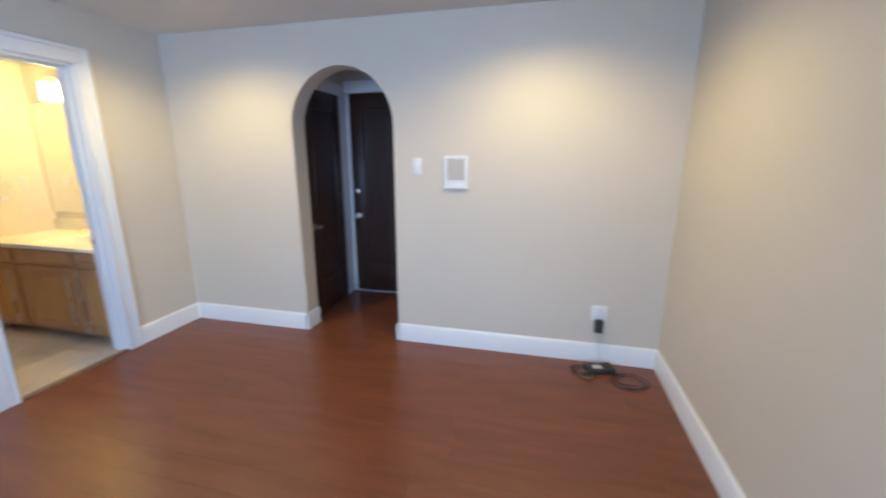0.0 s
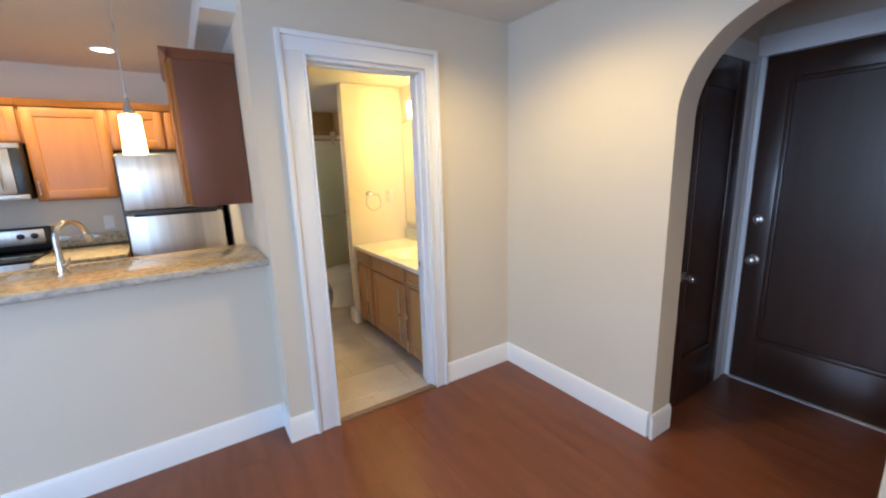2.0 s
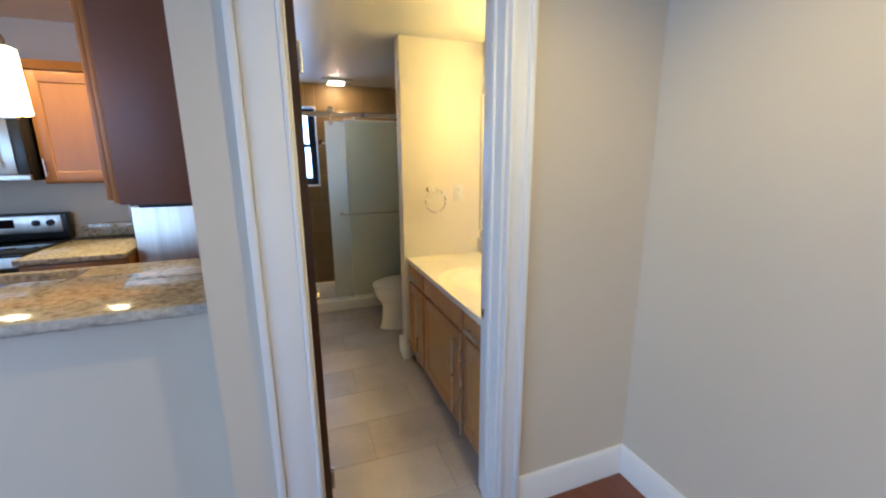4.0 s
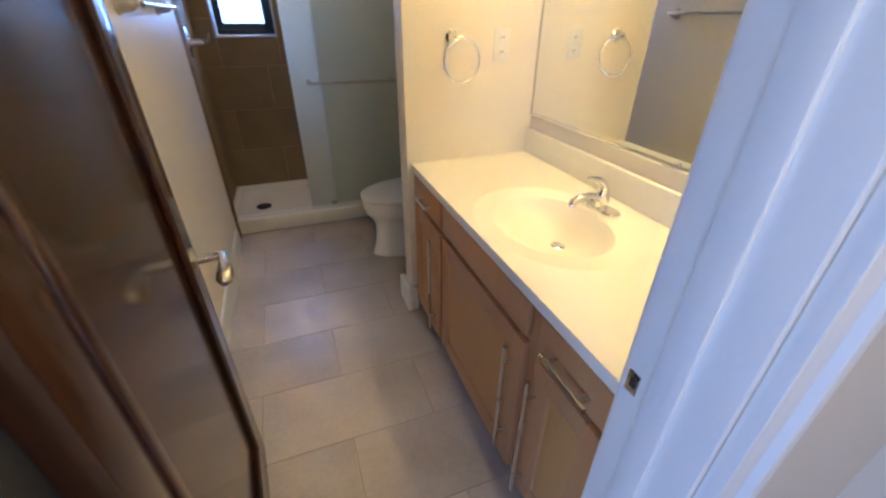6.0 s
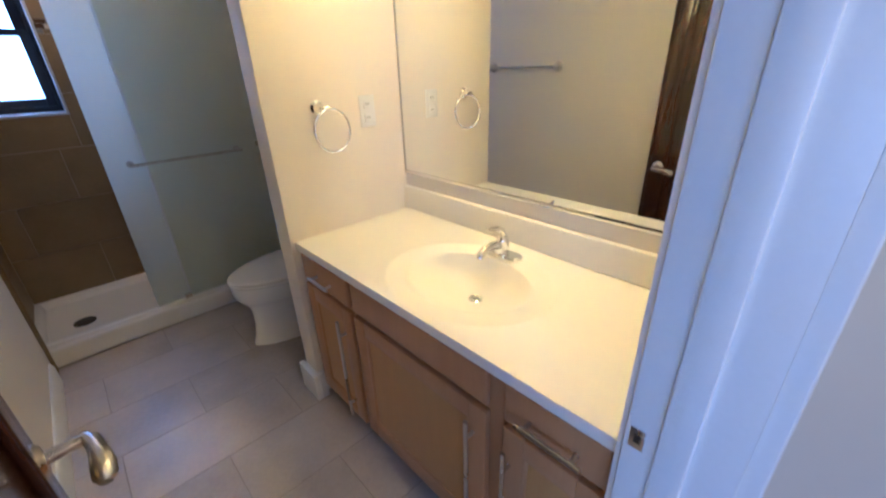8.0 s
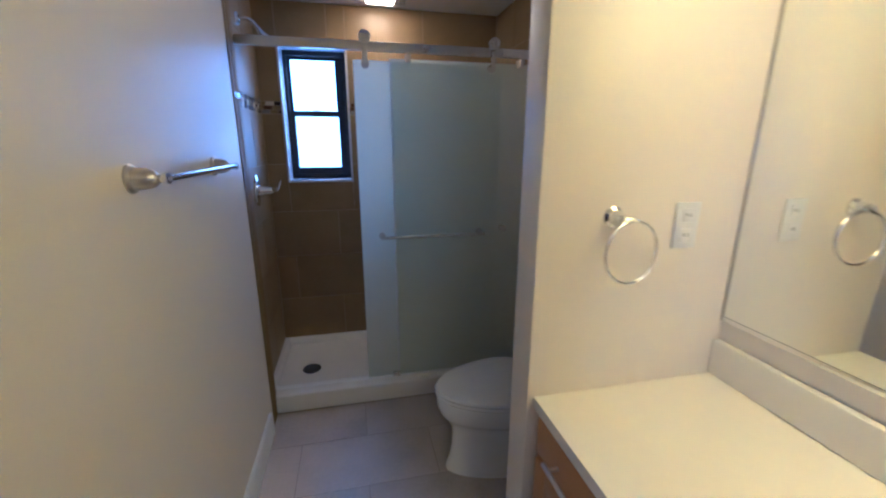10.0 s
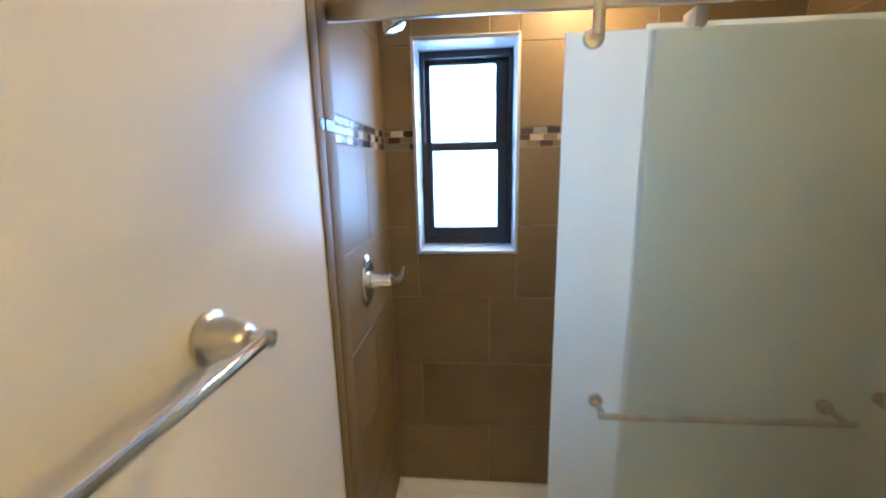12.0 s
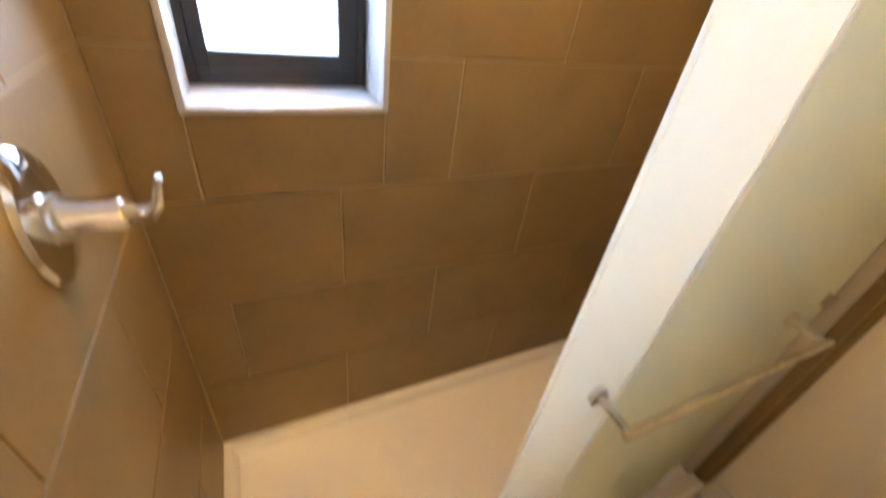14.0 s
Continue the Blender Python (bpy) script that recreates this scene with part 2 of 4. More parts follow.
def cyl(bm, p, q, r, r2=None, seg=20, caps=True):
    """A cylinder or cone from p to q."""
    p, q = Vector(p), Vector(q)
    m = Matrix.Translation((p + q) / 2) @ (q - p).to_track_quat("Z", "Y").to_matrix().to_4x4()
    bmesh.ops.create_cone(bm, cap_ends=caps, segments=seg, radius1=r, radius2=r if r2 is None else r2, depth=(q - p).length, matrix=m)
    return bm


def lathe(bm, profile, m=Matrix(), seg=28):
    """Turn a profile of (radius, height) about z, then place it by m."""
    rings = []
    for r, h in profile:
        if r < 1e-5:
            rings.append([bm.verts.new(m @ Vector((0, 0, h)))])
        else:
            rings.append([bm.verts.new(m @ Vector((r * math.cos(2 * math.pi * i / seg), r * math.sin(2 * math.pi * i / seg), h))) for i in range(seg)])
    for a, b in zip(rings, rings[1:]):
        for i in range(seg):
            j = (i + 1) % seg
            if len(a) == 1 and len(b) > 1:
                bm.faces.new((a[0], b[j], b[i]))
            elif len(b) == 1 and len(a) > 1:
                bm.faces.new((a[i], a[j], b[0]))
            elif len(a) > 1:
                bm.faces.new((a[i], a[j], b[j], b[i]))
    return bm


def loft(bm, rings, cap=True):
    """Skin a list of closed rings of points."""
    vs = [[bm.verts.new(p) for p in ring] for ring in rings]
    k = len(vs[0])
    for a, b in zip(vs, vs[1:]):
        for i in range(k):
            bm.faces.new((a[i], a[(i + 1) % k], b[(i + 1) % k], b[i]))
    if cap:
        bm.faces.new(list(reversed(vs[0])))
        bm.faces.new(vs[-1])
    return bm


def tube(bm, points, r, seg=12, closed=False):
    """A round bar along a line of points. r: one radius, or one for each point."""
    pts = [Vector(p) for p in points]
    k = len(pts)
    rad = r if isinstance(r, (list, tuple)) else [r] * k
    rings, up = [], None
    for i, p in enumerate(pts):
        a = pts[(i - 1) % k] if closed or i else p
        b = pts[(i + 1) % k] if closed or i < k - 1 else p
        d = (b - a).normalized()
        if up is None:
            up = Vector((0, 0, 1)) if abs(d.z) < 0.9 else Vector((1, 0, 0))
        s = d.cross(up).normalized()
        up = s.cross(d).normalized()
        rings.append([p + rad[i] * (math.cos(2 * math.pi * j / seg) * s + math.sin(2 * math.pi * j / seg) * up) for j in range(seg)])
    if closed:
        rings.append(rings[0])
    return loft(bm, rings, not closed)


def arc(c, r, a0, a1, u, v, k=12):
    u, v, c = Vector(u), Vector(v), Vector(c)
    return [c + r * (math.cos(radians(a0 + (a1 - a0) * i / k)) * u + math.sin(radians(a0 + (a1 - a0) * i / k)) * v) for i in range(k + 1)]


def part(name, bm, material, parent=None, label="", smooth=True):
    """Link a bmesh as one mesh object, under parent if there is one."""
    bmesh.ops.remove_doubles(bm, verts=bm.verts, dist=1e-6)
    bmesh.ops.recalc_face_normals(bm, faces=bm.faces)
    if smooth:
        for f in bm.faces:
            f.smooth = True
        for e in bm.edges:
            e.smooth = len(e.link_faces) == 2 and e.calc_face_angle(0) < radians(38)
    me = bpy.data.meshes.new(name)
    bm.to_mesh(me)
    bm.free()
    me.materials.append(M[material])
    ob = new(name, me)
    ob.parent = parent
    if label:
        ob["label"] = label
    return ob


def boxed(name, b, material, parent=None, bevel=0.0, label="", seg=2):
    return part(name, box(bmesh.new(), *b, bevel, seg), material, parent, label)


def thing(name, label, category, group="", at=(0, 0, 0), turn=0.0):
    ob = new(name)
    ob.empty_display_size = 0.05
    ob.matrix_world = pose(*at, 0, 0, turn)
    return tagged(ob, label, category, group)


def setting(ob, label, category):
    return tagged(ob, label, category, kind="structure")


# ---------------------------------------------------------------- structure
H, HB = 2.37, 2.22            # ceilings: living room and kitchen, bathroom
X0, Y0 = -5.2, -3.84          # far walls of the living room
KB = 2.43                     # kitchen's back wall
XL, XR = -1.538, -0.060          # bathroom's side walls
YB = 3.305                     # shower's back wall
YW = 0.145                     # bathroom side of the doorway wall
DL, DR, DH = -1.337, -0.662, 2.028   # bathroom doorway
T = 0.15

# arch wall: one slab with a round-headed opening
AC, AR, AS = -1.533, 0.408, 1.66
bm = bmesh.new()
ring = [(Y0, 0), (AC - AR, 0), (AC - AR, AS)]
ring += [(AC - AR * math.cos(radians(a)), AS + AR * 1.02 * math.sin(radians(a))) for a in range(6, 180, 6)]
ring += [(AC + AR, AS), (AC + AR, 0), (0, 0), (0, H), (Y0, H)]
f = bm.faces.new([bm.verts.new((0, y, z)) for y, z in ring])
g = bmesh.ops.extrude_face_region(bm, geom=[f])["geom"]
for v in g:
    if isinstance(v, bmesh.types.BMVert):
        v.co.x = 0.17
setting(part("wall_arch", bm, "wall"), "cream painted plaster wall with a round arched opening", "wall")

bm = box(bmesh.new(), X0 - T, 1.4, Y0 - T, Y0, 0, 0.62)
box(bm, X0 - T, 1.4, Y0 - T, Y0, 2.12, H)
box(bm, X0 - T, -4.62, Y0 - T, Y0, 0.62, 2.12)
box(bm, -3.38, 1.4, Y0 - T, Y0, 0.62, 2.12)
setting(part("wall_south", bm, "wall"), "cream painted plain living room wall", "wall")
bm = box(bmesh.new(), X0 - T, X0, Y0, KB, 0, 0.6)
box(bm, X0 - T, X0, Y0, KB, 2.1, H)
box(bm, X0 - T, X0, Y0, -3.12, 0.6, 2.1)
box(bm, X0 - T, X0, -0.88, KB, 0.6, 2.1)
setting(part("wall_west", bm, "wall"), "cream painted living room wall with windows", "wall")
setting(boxed("wall_kitchen", (X0 - T, -1.60, KB, KB + T, 0, H), "wall"), "cream painted kitchen back wall", "wall")

# wall of the bathroom doorway
bm = box(bmesh.new(), -1.600, DL, 0, YW, 0, H)
box(bm, DR, 0.0, 0, YW, 0, H)
box(bm, DL, DR, 0, YW, DH, H)
setting(part("wall_doorway", bm, "wall"), "cream painted wall round the bathroom doorway", "wall")
setting(boxed("wall_kitchen_side", (-1.600, -1.568, YW, KB, 0, H), "wall"), "cream painted wall beside the refrigerator", "wall")

# bathroom
setting(boxed("wall_bath_left", (-1.568, XL, YW, 2.60, 0, H), "bathwall"), "cream satin painted bathroom wall", "wall")
setting(boxed("wall_bath_right", (XR, 0.17, YW, 2.60, 0, H), "bathwall"), "cream satin painted bathroom wall behind the vanity", "wall")
setting(boxed("wall_bath_front", (DR, XR, YW, YW + 0.012, 0, HB), "bathwall"), "cream painted bathroom wall beside the door", "wall")
PX, PY0, PY1 = -0.650, 1.432, 1.540
setting(boxed("wall_partition", (PX, XR, PY0, PY1, 0, HB), "bathwall", bevel=0.004), "cream painted partition between vanity and toilet", "wall")
SX0, SX1 = -1.590, -0.105    # tiled faces of the shower
WX0, WX1, WZ0, WZ1 = -1.469, -1.069, 1.177, 1.995
bm = box(bmesh.new(), -1.75, 0.2, YB + 0.003, YB + 0.26, 0, WZ0)
box(bm, -1.75, 0.2, YB + 0.003, YB + 0.26, WZ1, H)
box(bm, -1.75, WX0, YB + 0.003, YB + 0.26, WZ0, WZ1)
box(bm, WX1, 0.2, YB + 0.003, YB + 0.26, WZ0, WZ1)
setting(part("wall_shower_back", bm, "grout"), "grouted masonry behind the shower tiles", "wall")
setting(boxed("wall_shower_left", (-1.75, SX0 - 0.003, 2.60, YB + 0.003, 0, H), "grout"), "grouted backing of the shower's valve wall", "wall")
setting(boxed("wall_shower_right", (SX1 + 0.003, 0.2, 2.60, YB + 0.003, 0, H), "grout"), "grouted backing of the shower's end wall", "wall")

# entry hall behind the arch
setting(boxed("wall_hall_left", (0.17, 1.3, -1.03, -0.96, 0, H), "wall"), "taupe painted entry hall wall with a closet door", "wall")
setting(boxed("wall_hall_right", (0.17, 1.3, -2.17, -2.10, 0, H), "wall"), "taupe painted entry hall wall", "wall")
setting(boxed("wall_hall_end", (1.085, 1.3, -2.10, -1.03, 0, H), "wall"), "painted wall round the entry door", "wall")

# ceilings
bm = box(bmesh.new(), X0 - T, 1.4, Y0 - T, 0.0, H, H + 0.1)
box(bm, X0 - T, -1.568, 0.0, KB + T, H, H + 0.1)
setting(part("ceiling", bm, "ceil"), "smooth painted living room and kitchen ceiling", "ceiling")
setting(boxed("ceiling_bath", (-1.75, 0.2, YW, YB + 0.26, HB, HB + 0.16), "bathceil"), "satin painted low bathroom ceiling", "ceiling")

# floors: backing below the boards and tiles
FLOOR = setting(boxed("floor", (X0, 1.3, Y0, KB, -0.1, -0.0014), "joint"), "dark cherry wooden strip floor", "floor")
BFLOOR = setting(boxed("floor_bath", (-1.568, 0.1, 0.02, 2.70, -0.001, 0.0008), "floorgrout"), "grey brown stone-look tiled bathroom floor", "floor")
setting(boxed("ground", (-400, 400, -400, 400, -0.5, -0.4), "ground"), "plain ground outside the building", "ground")


# ---------------------------------------------------------------- trim
def skirting(a, b, out, ht=0.142, name="baseboard"):
    """A baseboard along a wall from a to b (x, y); out is the side into the room."""
    a, b, o = Vector((*a, 0)), Vector((*b, 0)), Vector((*out, 0))
    prof = [(0, 0), (0.016, 0), (0.016, ht - 0.022), (0.012, ht - 0.012), (0.010, ht - 0.004), (0.006, ht), (0, ht)]
    bm = bmesh.new()
    loft(bm, [[p + o * d + Vector((0, 0, h)) for d, h in prof] for p in (a, b)])
    return setting(part(name, bm, "white"), "glossy white tall wooden baseboard", "baseboard")


skirting((0, 0), (0, AC + AR + 0.016), (-1, 0))
skirting((0, AC - AR - 0.016), (0, Y0), (-1, 0))
skirting((-0.016, AC + AR), (0.17, AC + AR), (0, -1))
skirting((-0.016, AC - AR), (0.17, AC - AR), (0, 1))
skirting((0, Y0), (X0, Y0), (0, 1))
skirting((-0.572, 0), (-0.016, 0), (0, -1))
skirting((-1.616, 0), (-1.473, 0), (0, -1))
skirting((-1.600, 0), (-1.600, 0.185), (-1, 0))
skirting((X0, 0.185), (-1.616, 0.185), (0, -1))
skirting((X0, Y0), (X0, KB), (1, 0))
skirting((XL, 0.93), (XL, 2.44), (1, 0), 0.12)
skirting((XR, PY1), (XR, 2.58), (-1, 0), 0.12)
root = setting(new("baseboard"), "white block baseboard round the partition's end", "baseboard")
boxed("block", (PX - 0.030, PX - 0.0005, PY0 - 0.030, PY1 + 0.016, 0, 0.135), "white", root, 0.005)
boxed("block", (PX - 0.0005, PX + 0.028, PY0 - 0.030, PY0 - 0.0005, 0, 0.135), "white", root, 0.004)
skirting((PX, PY1), (XR, PY1), (0, 1), 0.12)


def casing(x0, x1, top, wl, wr, w, y, side, name, label):
    """A door surround of flat boards with a raised outer band and an inner bead, on a wall at y; side -1 faces down y."""
    root = setting(new(name), label, "door trim")

    def slab(nm, a, b, c, d, t):
        lo, hi = sorted((y, y + side * t))
        boxed(nm, (a, b, lo, hi, c, d), "white", root, 0.003)
    band = 0.024
    for s, e, sw in ((-1, x0, wl), (1, x1, wr)):
        inner, outer = e, e + s * sw
        lo, hi = sorted((inner + s * 0.014, outer - s * band))
        slab("side_board", lo, hi, 0, top + 0.014, 0.018)
        lo, hi = sorted((outer - s * band, outer))
        slab("outer_band", lo, hi, 0, top + w, 0.030)
        lo, hi = sorted((inner, inner + s * 0.014))
        slab("inner_bead", lo, hi, 0, top, 0.024)
    slab("head_board", x0 - wl + band, x1 + wr - band, top + 0.014, top + w - band, 0.018)
    slab("head_band", x0 - wl + band, x1 + wr - band, top + w - band, top + w, 0.030)
    slab("head_bead", x0 - 0.014, x1 + 0.014, top, top + 0.014, 0.024)
    return root


casing(DL, DR, DH, 0.136, 0.090, 0.104, 0, -1, "trim_bath_door", "white painted door surround in the living room")
# jamb lining with a stop
root = setting(new("door_frame"), "white painted jamb of the bathroom doorway", "door frame")
boxed("jamb", (DL - 0.001, DL + 0.003, 0.0, 0.104, 0, DH), "white", root, 0.001)
boxed("jamb", (DR - 0.012, DR + 0.001, 0.0, YW, 0, DH), "white", root, 0.002)
boxed("head_jamb", (DL + 0.003, DR - 0.012, 0.0, YW, DH - 0.018, DH + 0.001), "white", root, 0.002)
# dark strip added on the jamb where the hinge gap shows
boxed("hinge_board", (DL - 0.001, DL + 0.0028, 0.1045, 0.1455, 0, DH - 0.020), "rubber", root, 0.0, "dark strip on the hinge side of the jamb")
boxed("stop", (DL + 0.003, DL + 0.010, 0.034, 0.074, 0, DH - 0.018), "white", root, 0.003)
boxed("stop", (DL + 0.003, DL + 0.006, 0.084, 0.104, 0, DH - 0.018), "white", root, 0.001)
boxed("stop", (DR - 0.022, DR - 0.012, 0.055, 0.097, 0, DH - 0.018), "white", root, 0.003)
boxed("head_stop", (DL + 0.010, DR - 0.022, 0.055, 0.097, DH - 0.030, DH - 0.018), "white", root, 0.002)
boxed("strike_plate", (DR - 0.0135, DR - 0.011, 0.116, 0.138, 0.822, 0.862), "nickel", root, 0.0005, "nickel strike plate with a dark latch hole")
boxed("latch_hole", (DR - 0.0142, DR - 0.012, 0.121, 0.131, 0.834, 0.850), "black", root)
setting(boxed("threshold", (DL + 0.001, DR - 0.001, -0.012, 0.030, 0, 0.013), "threshold", bevel=0.005), "worn brown wooden threshold strip at the bathroom doorway", "threshold")


# ---------------------------------------------------------------- doors
def panel_door(name, w, h, material, label, at, turn, low=0.30, stile=0.125, top=0.14, t=0.04):
    """A one-panel door. Local x runs from the hinge to the latch, z up; the seen face is y = 0, the slab lies behind it."""
    root = setting(thing(name, label, "door", at=at, turn=turn), label, "door")
    z0 = 0.008
    boxed("stile", (0, stile, 0, t, z0, h), material, root, 0.002)
    boxed("stile", (w - stile, w, 0, t, z0, h), material, root, 0.002)
    boxed("top_rail", (stile, w - stile, 0.0002, t - 0.0002, h - top, h - 0.0002), material, root, 0.001)
    boxed("bottom_rail", (stile, w - stile, 0.0002, t - 0.0002, z0, low), material, root, 0.001)
    boxed("panel", (stile - 0.005, w - stile + 0.005, 0.013, t - 0.013, low - 0.005, h - top + 0.005), material, root)
    for y0, y1 in ((-0.004, 0.0135), (t - 0.0135, t + 0.004)):
        bm = bmesh.new()
        a, b, c, d = stile, w - stile, low, h - top
        for q in ((a - 0.008, a + 0.020, y0, y1, c - 0.008, d + 0.008), (b - 0.020, b + 0.008, y0, y1, c - 0.008, d + 0.008),
                  (a + 0.020, b - 0.020, y0, y1, c - 0.008, c + 0.020), (a + 0.020, b - 0.020, y0, y1, d - 0.020, d + 0.008)):
            box(bm, *q, 0.006, 3)
        part("moulding", bm, material, root)
    return root


def knob(root, x, z, material="nickel", r=0.027):
    m = pose(x, 0, z, 90)
    part("door_knob", lathe(bmesh.new(), [(0, 0), (0.032, 0), (0.032, 0.004), (0.026, 0.009), (0.012, 0.011), (0.011, 0.028), (0.020, 0.034), (r, 0.045), (r, 0.056), (0.018, 0.064), (0, 0.066)], m), material, root, "satin nickel round knob")


def deadbolt(root, x, z):
    m = pose(x, 0, z, 90)
    part("deadbolt", lathe(bmesh.new(), [(0, 0), (0.030, 0), (0.030, 0.008), (0.024, 0.014), (0.010, 0.016), (0, 0.017)], m), "nickel", root, "satin nickel deadbolt")
    boxed("thumb_turn", (x - 0.005, x + 0.005, -0.034, -0.014, z - 0.016, z + 0.016), "nickel", root, 0.003)


entry = panel_door("door_1", 0.86, 2.04, "espresso", "espresso stained one-panel entry door, shut", (1.05, -1.085, 0), -90)
knob(entry, 0.055, 0.83)
deadbolt(entry, 0.055, 1.085)
closet = panel_door("door_2", 0.60, 2.0, "espresso", "espresso stained closet door in the hall, shut", (0.27, -1.064, 0), 0, low=0.3, stile=0.10, t=0.03)
knob(closet, 0.05, 0.83, r=0.020)
# hall trim: corner post between the two doors and heads over them
root = setting(new("trim_hall"), "white painted trim round the hall doors", "door trim")
boxed("side_board", (0.872, 0.975, -1.060, -1.03, 0, 2.0), "white", root, 0.003)
boxed("side_board", (0.990, 1.085, -1.055, -1.03, 0, 2.05), "white", root, 0.004)
boxed("side_board", (1.042, 1.085, -1.083, -1.056, 0, 2.045), "white", root, 0.004)
boxed("side_board", (1.042, 1.085, -2.09, -1.948, 0, 2.045), "white", root, 0.004)
boxed("head_board", (1.038, 1.085, -2.09, -1.032, 2.047, 2.16), "white", root, 0.004)
boxed("head_board", (0.17, 0.985, -1.058, -1.03, 2.004, 2.11), "white", root, 0.004)
setting(boxed("threshold", (1.025, 1.083, -1.945, -1.085, 0, 0.007), "reveal", bevel=0.003), "pale metal strip under the entry door", "threshold")

# bathroom door, swung open against the wall
bath_door = panel_door("door_3", 0.70, 2.01, "walnut", "dark red-brown stained bathroom door, swung wide open", (-1.300, 0.152, 0), 95.2, low=0.14, stile=0.085, top=0.10, t=0.044)
# dark sheet laid over the hinge edge, its shade put into the colour
boxed("hinge_edge", (-0.0016, -0.0002, 0.001, 0.043, 0.010, 2.008), "espresso", bath_door, 0.0, "thin dark sheet with the hinge edge's shade in its colour")
m = pose(0.635, 0, 0.815, 90)
part("rose", lathe(bmesh.new(), [(0, 0), (0.031, 0), (0.031, 0.004), (0.024, 0.010), (0.012, 0.012), (0.011, 0.046), (0, 0.046)], m), "nickel", bath_door)
lever = part("lever", tube(bmesh.new(), [(0.635, -0.046, 0.815), (0.635, -0.062, 0.815), (0.620, -0.068, 0.816), (0.585, -0.070, 0.815), (0.555, -0.069, 0.810), (0.535, -0.066, 0.804), (0.525, -0.064, 0.800)], [0.011, 0.012, 0.013, 0.014, 0.018, 0.017, 0.009]), "nickel", bath_door, "satin nickel lever handle")
boxed("latch_plate", (0.6995, 0.7015, 0.007, 0.029, 0.785, 0.845), "nickel", bath_door, 0.0005)
for z in (0.25, 1.75):
    part("hinge", cyl(bmesh.new(), (-0.004, -0.006, z - 0.045), (-0.004, -0.006, z + 0.045), 0.006), "nickel", bath_door)


# ---------------------------------------------------------------- kitchen
pony = setting(boxed("wall_pony", (X0, -1.600, 0.185, 0.30, 0, 0.985), "wall"), "cream painted half wall under the breakfast bar", "wall")


def slab_with_hole(bm, x0, x1, y0, y1, z0, z1, hole):
    a, b, c, d = hole
    for q in ((x0, a, y0, y1), (b, x1, y0, y1), (a, b, y0, c), (a, b, d, y1)):
        box(bm, *q, z0, z1)


bar = thing("breakfast_bar", "polished cream and grey granite bar top on the half wall", "countertop")
boxed("slab", (-4.2, -1.602, 0.094, 0.56, 0.992, 1.030), "granite", bar, 0.002, "polished granite slab")
bm = bmesh.new()
strips = []
for i in range(161):
    x = -4.2 + 2.598 * i / 160
    wob = 0.005 * noise.noise((x * 17, 0, 0)) + 0.004 * noise.noise((x * 57, 4, 0))
    low = 0.003 * noise.noise((x * 31, 9, 0))
    strips.append([Vector((x, 0.0945, 1.0295)), Vector((x, 0.0945, 0.9925)), Vector((x, 0.086 + wob, 0.993 + low)), Vector((x, 0.079 + wob * 1.3, 1.003 + low)), Vector((x, 0.080 - wob, 1.014)), Vector((x, 0.084 + wob * 0.6, 1.027))])
part("chiselled_edge", loft(bm, strips), "graniteedge", bar, "rough pale chiselled stone edge")

base = thing("base_cabinet", "cherry wood base cabinet under the breakfast bar", "cabinet")
boxed("body", (-4.2, -1.605, 0.302, 0.90, 0.10, 0.95), "cherryside", base)
boxed("toe_kick", (-4.2, -1.605, 0.302, 0.84, 0, 0.10), "black", base)
lower = thing("sink_counter", "polished granite kitchen sink counter behind the bar", "countertop")
bm = bmesh.new()
slab_with_hole(bm, -4.2, -1.605, 0.562, 0.93, 0.955, 0.990, (-2.75, -2.2, 0.60, 0.88))
part("slab", bm, "granite", lower)
bm = box(bmesh.new(), -2.75, -2.2, 0.60, 0.88, 0.78, 0.955)
bm.faces.ensure_lookup_table()
bmesh.ops.delete(bm, geom=[max(bm.faces, key=lambda f: f.calc_center_median().z)], context="FACES")
part("sink_basin", bm, "steel", lower, "brushed steel sink basin")

tap = thing("kitchen_faucet", "brushed nickel gooseneck kitchen faucet", "faucet", at=(-2.455, 0.40, 1.030), turn=-38)
part("base", lathe(bmesh.new(), [(0, 0), (0.030, 0), (0.030, 0.006), (0.022, 0.014), (0.019, 0.06), (0.016, 0.07), (0, 0.07)]), "nickel", tap)
neck = [Vector((0, 0, 0.06)), Vector((0, 0, 0.12)), Vector((0, 0, 0.165))] + arc((0, 0.075, 0.165), 0.075, 180, 20, (0, 1, 0), (0, 0, 1), 12)
part("spout", tube(bmesh.new(), neck, 0.012), "nickel", tap)
e = neck[-1]
part("spray_head", tube(bmesh.new(), [e, e + Vector((0, 0.006, -0.02)), e + Vector((0, 0.016, -0.055)), e + Vector((0, 0.018, -0.06))], [0.013, 0.015, 0.018, 0.016]), "nickel", tap)
part("lever", tube(bmesh.new(), [(0.018, 0, 0.045), (0.035, 0, 0.05), (0.06, -0.005, 0.085)], [0.008, 0.007, 0.005]), "nickel", tap)


def bar_pull(root, p, q, out, r=0.005, name="handle", material="nickel", post=0.028):
    """A straight bar pull from p to q, held off the front by two posts; out points back to the front."""
    p, q, o = Vector(p), Vector(q), Vector(out)
    bm = cyl(bmesh.new(), p, q, r, seg=12)
    for f in (0.14, 0.86):
        m = p.lerp(q, f)
        cyl(bm, m, m + o * post, r * 0.8, seg=10)
    return part(name, bm, material, root, "slim brushed metal bar pull")


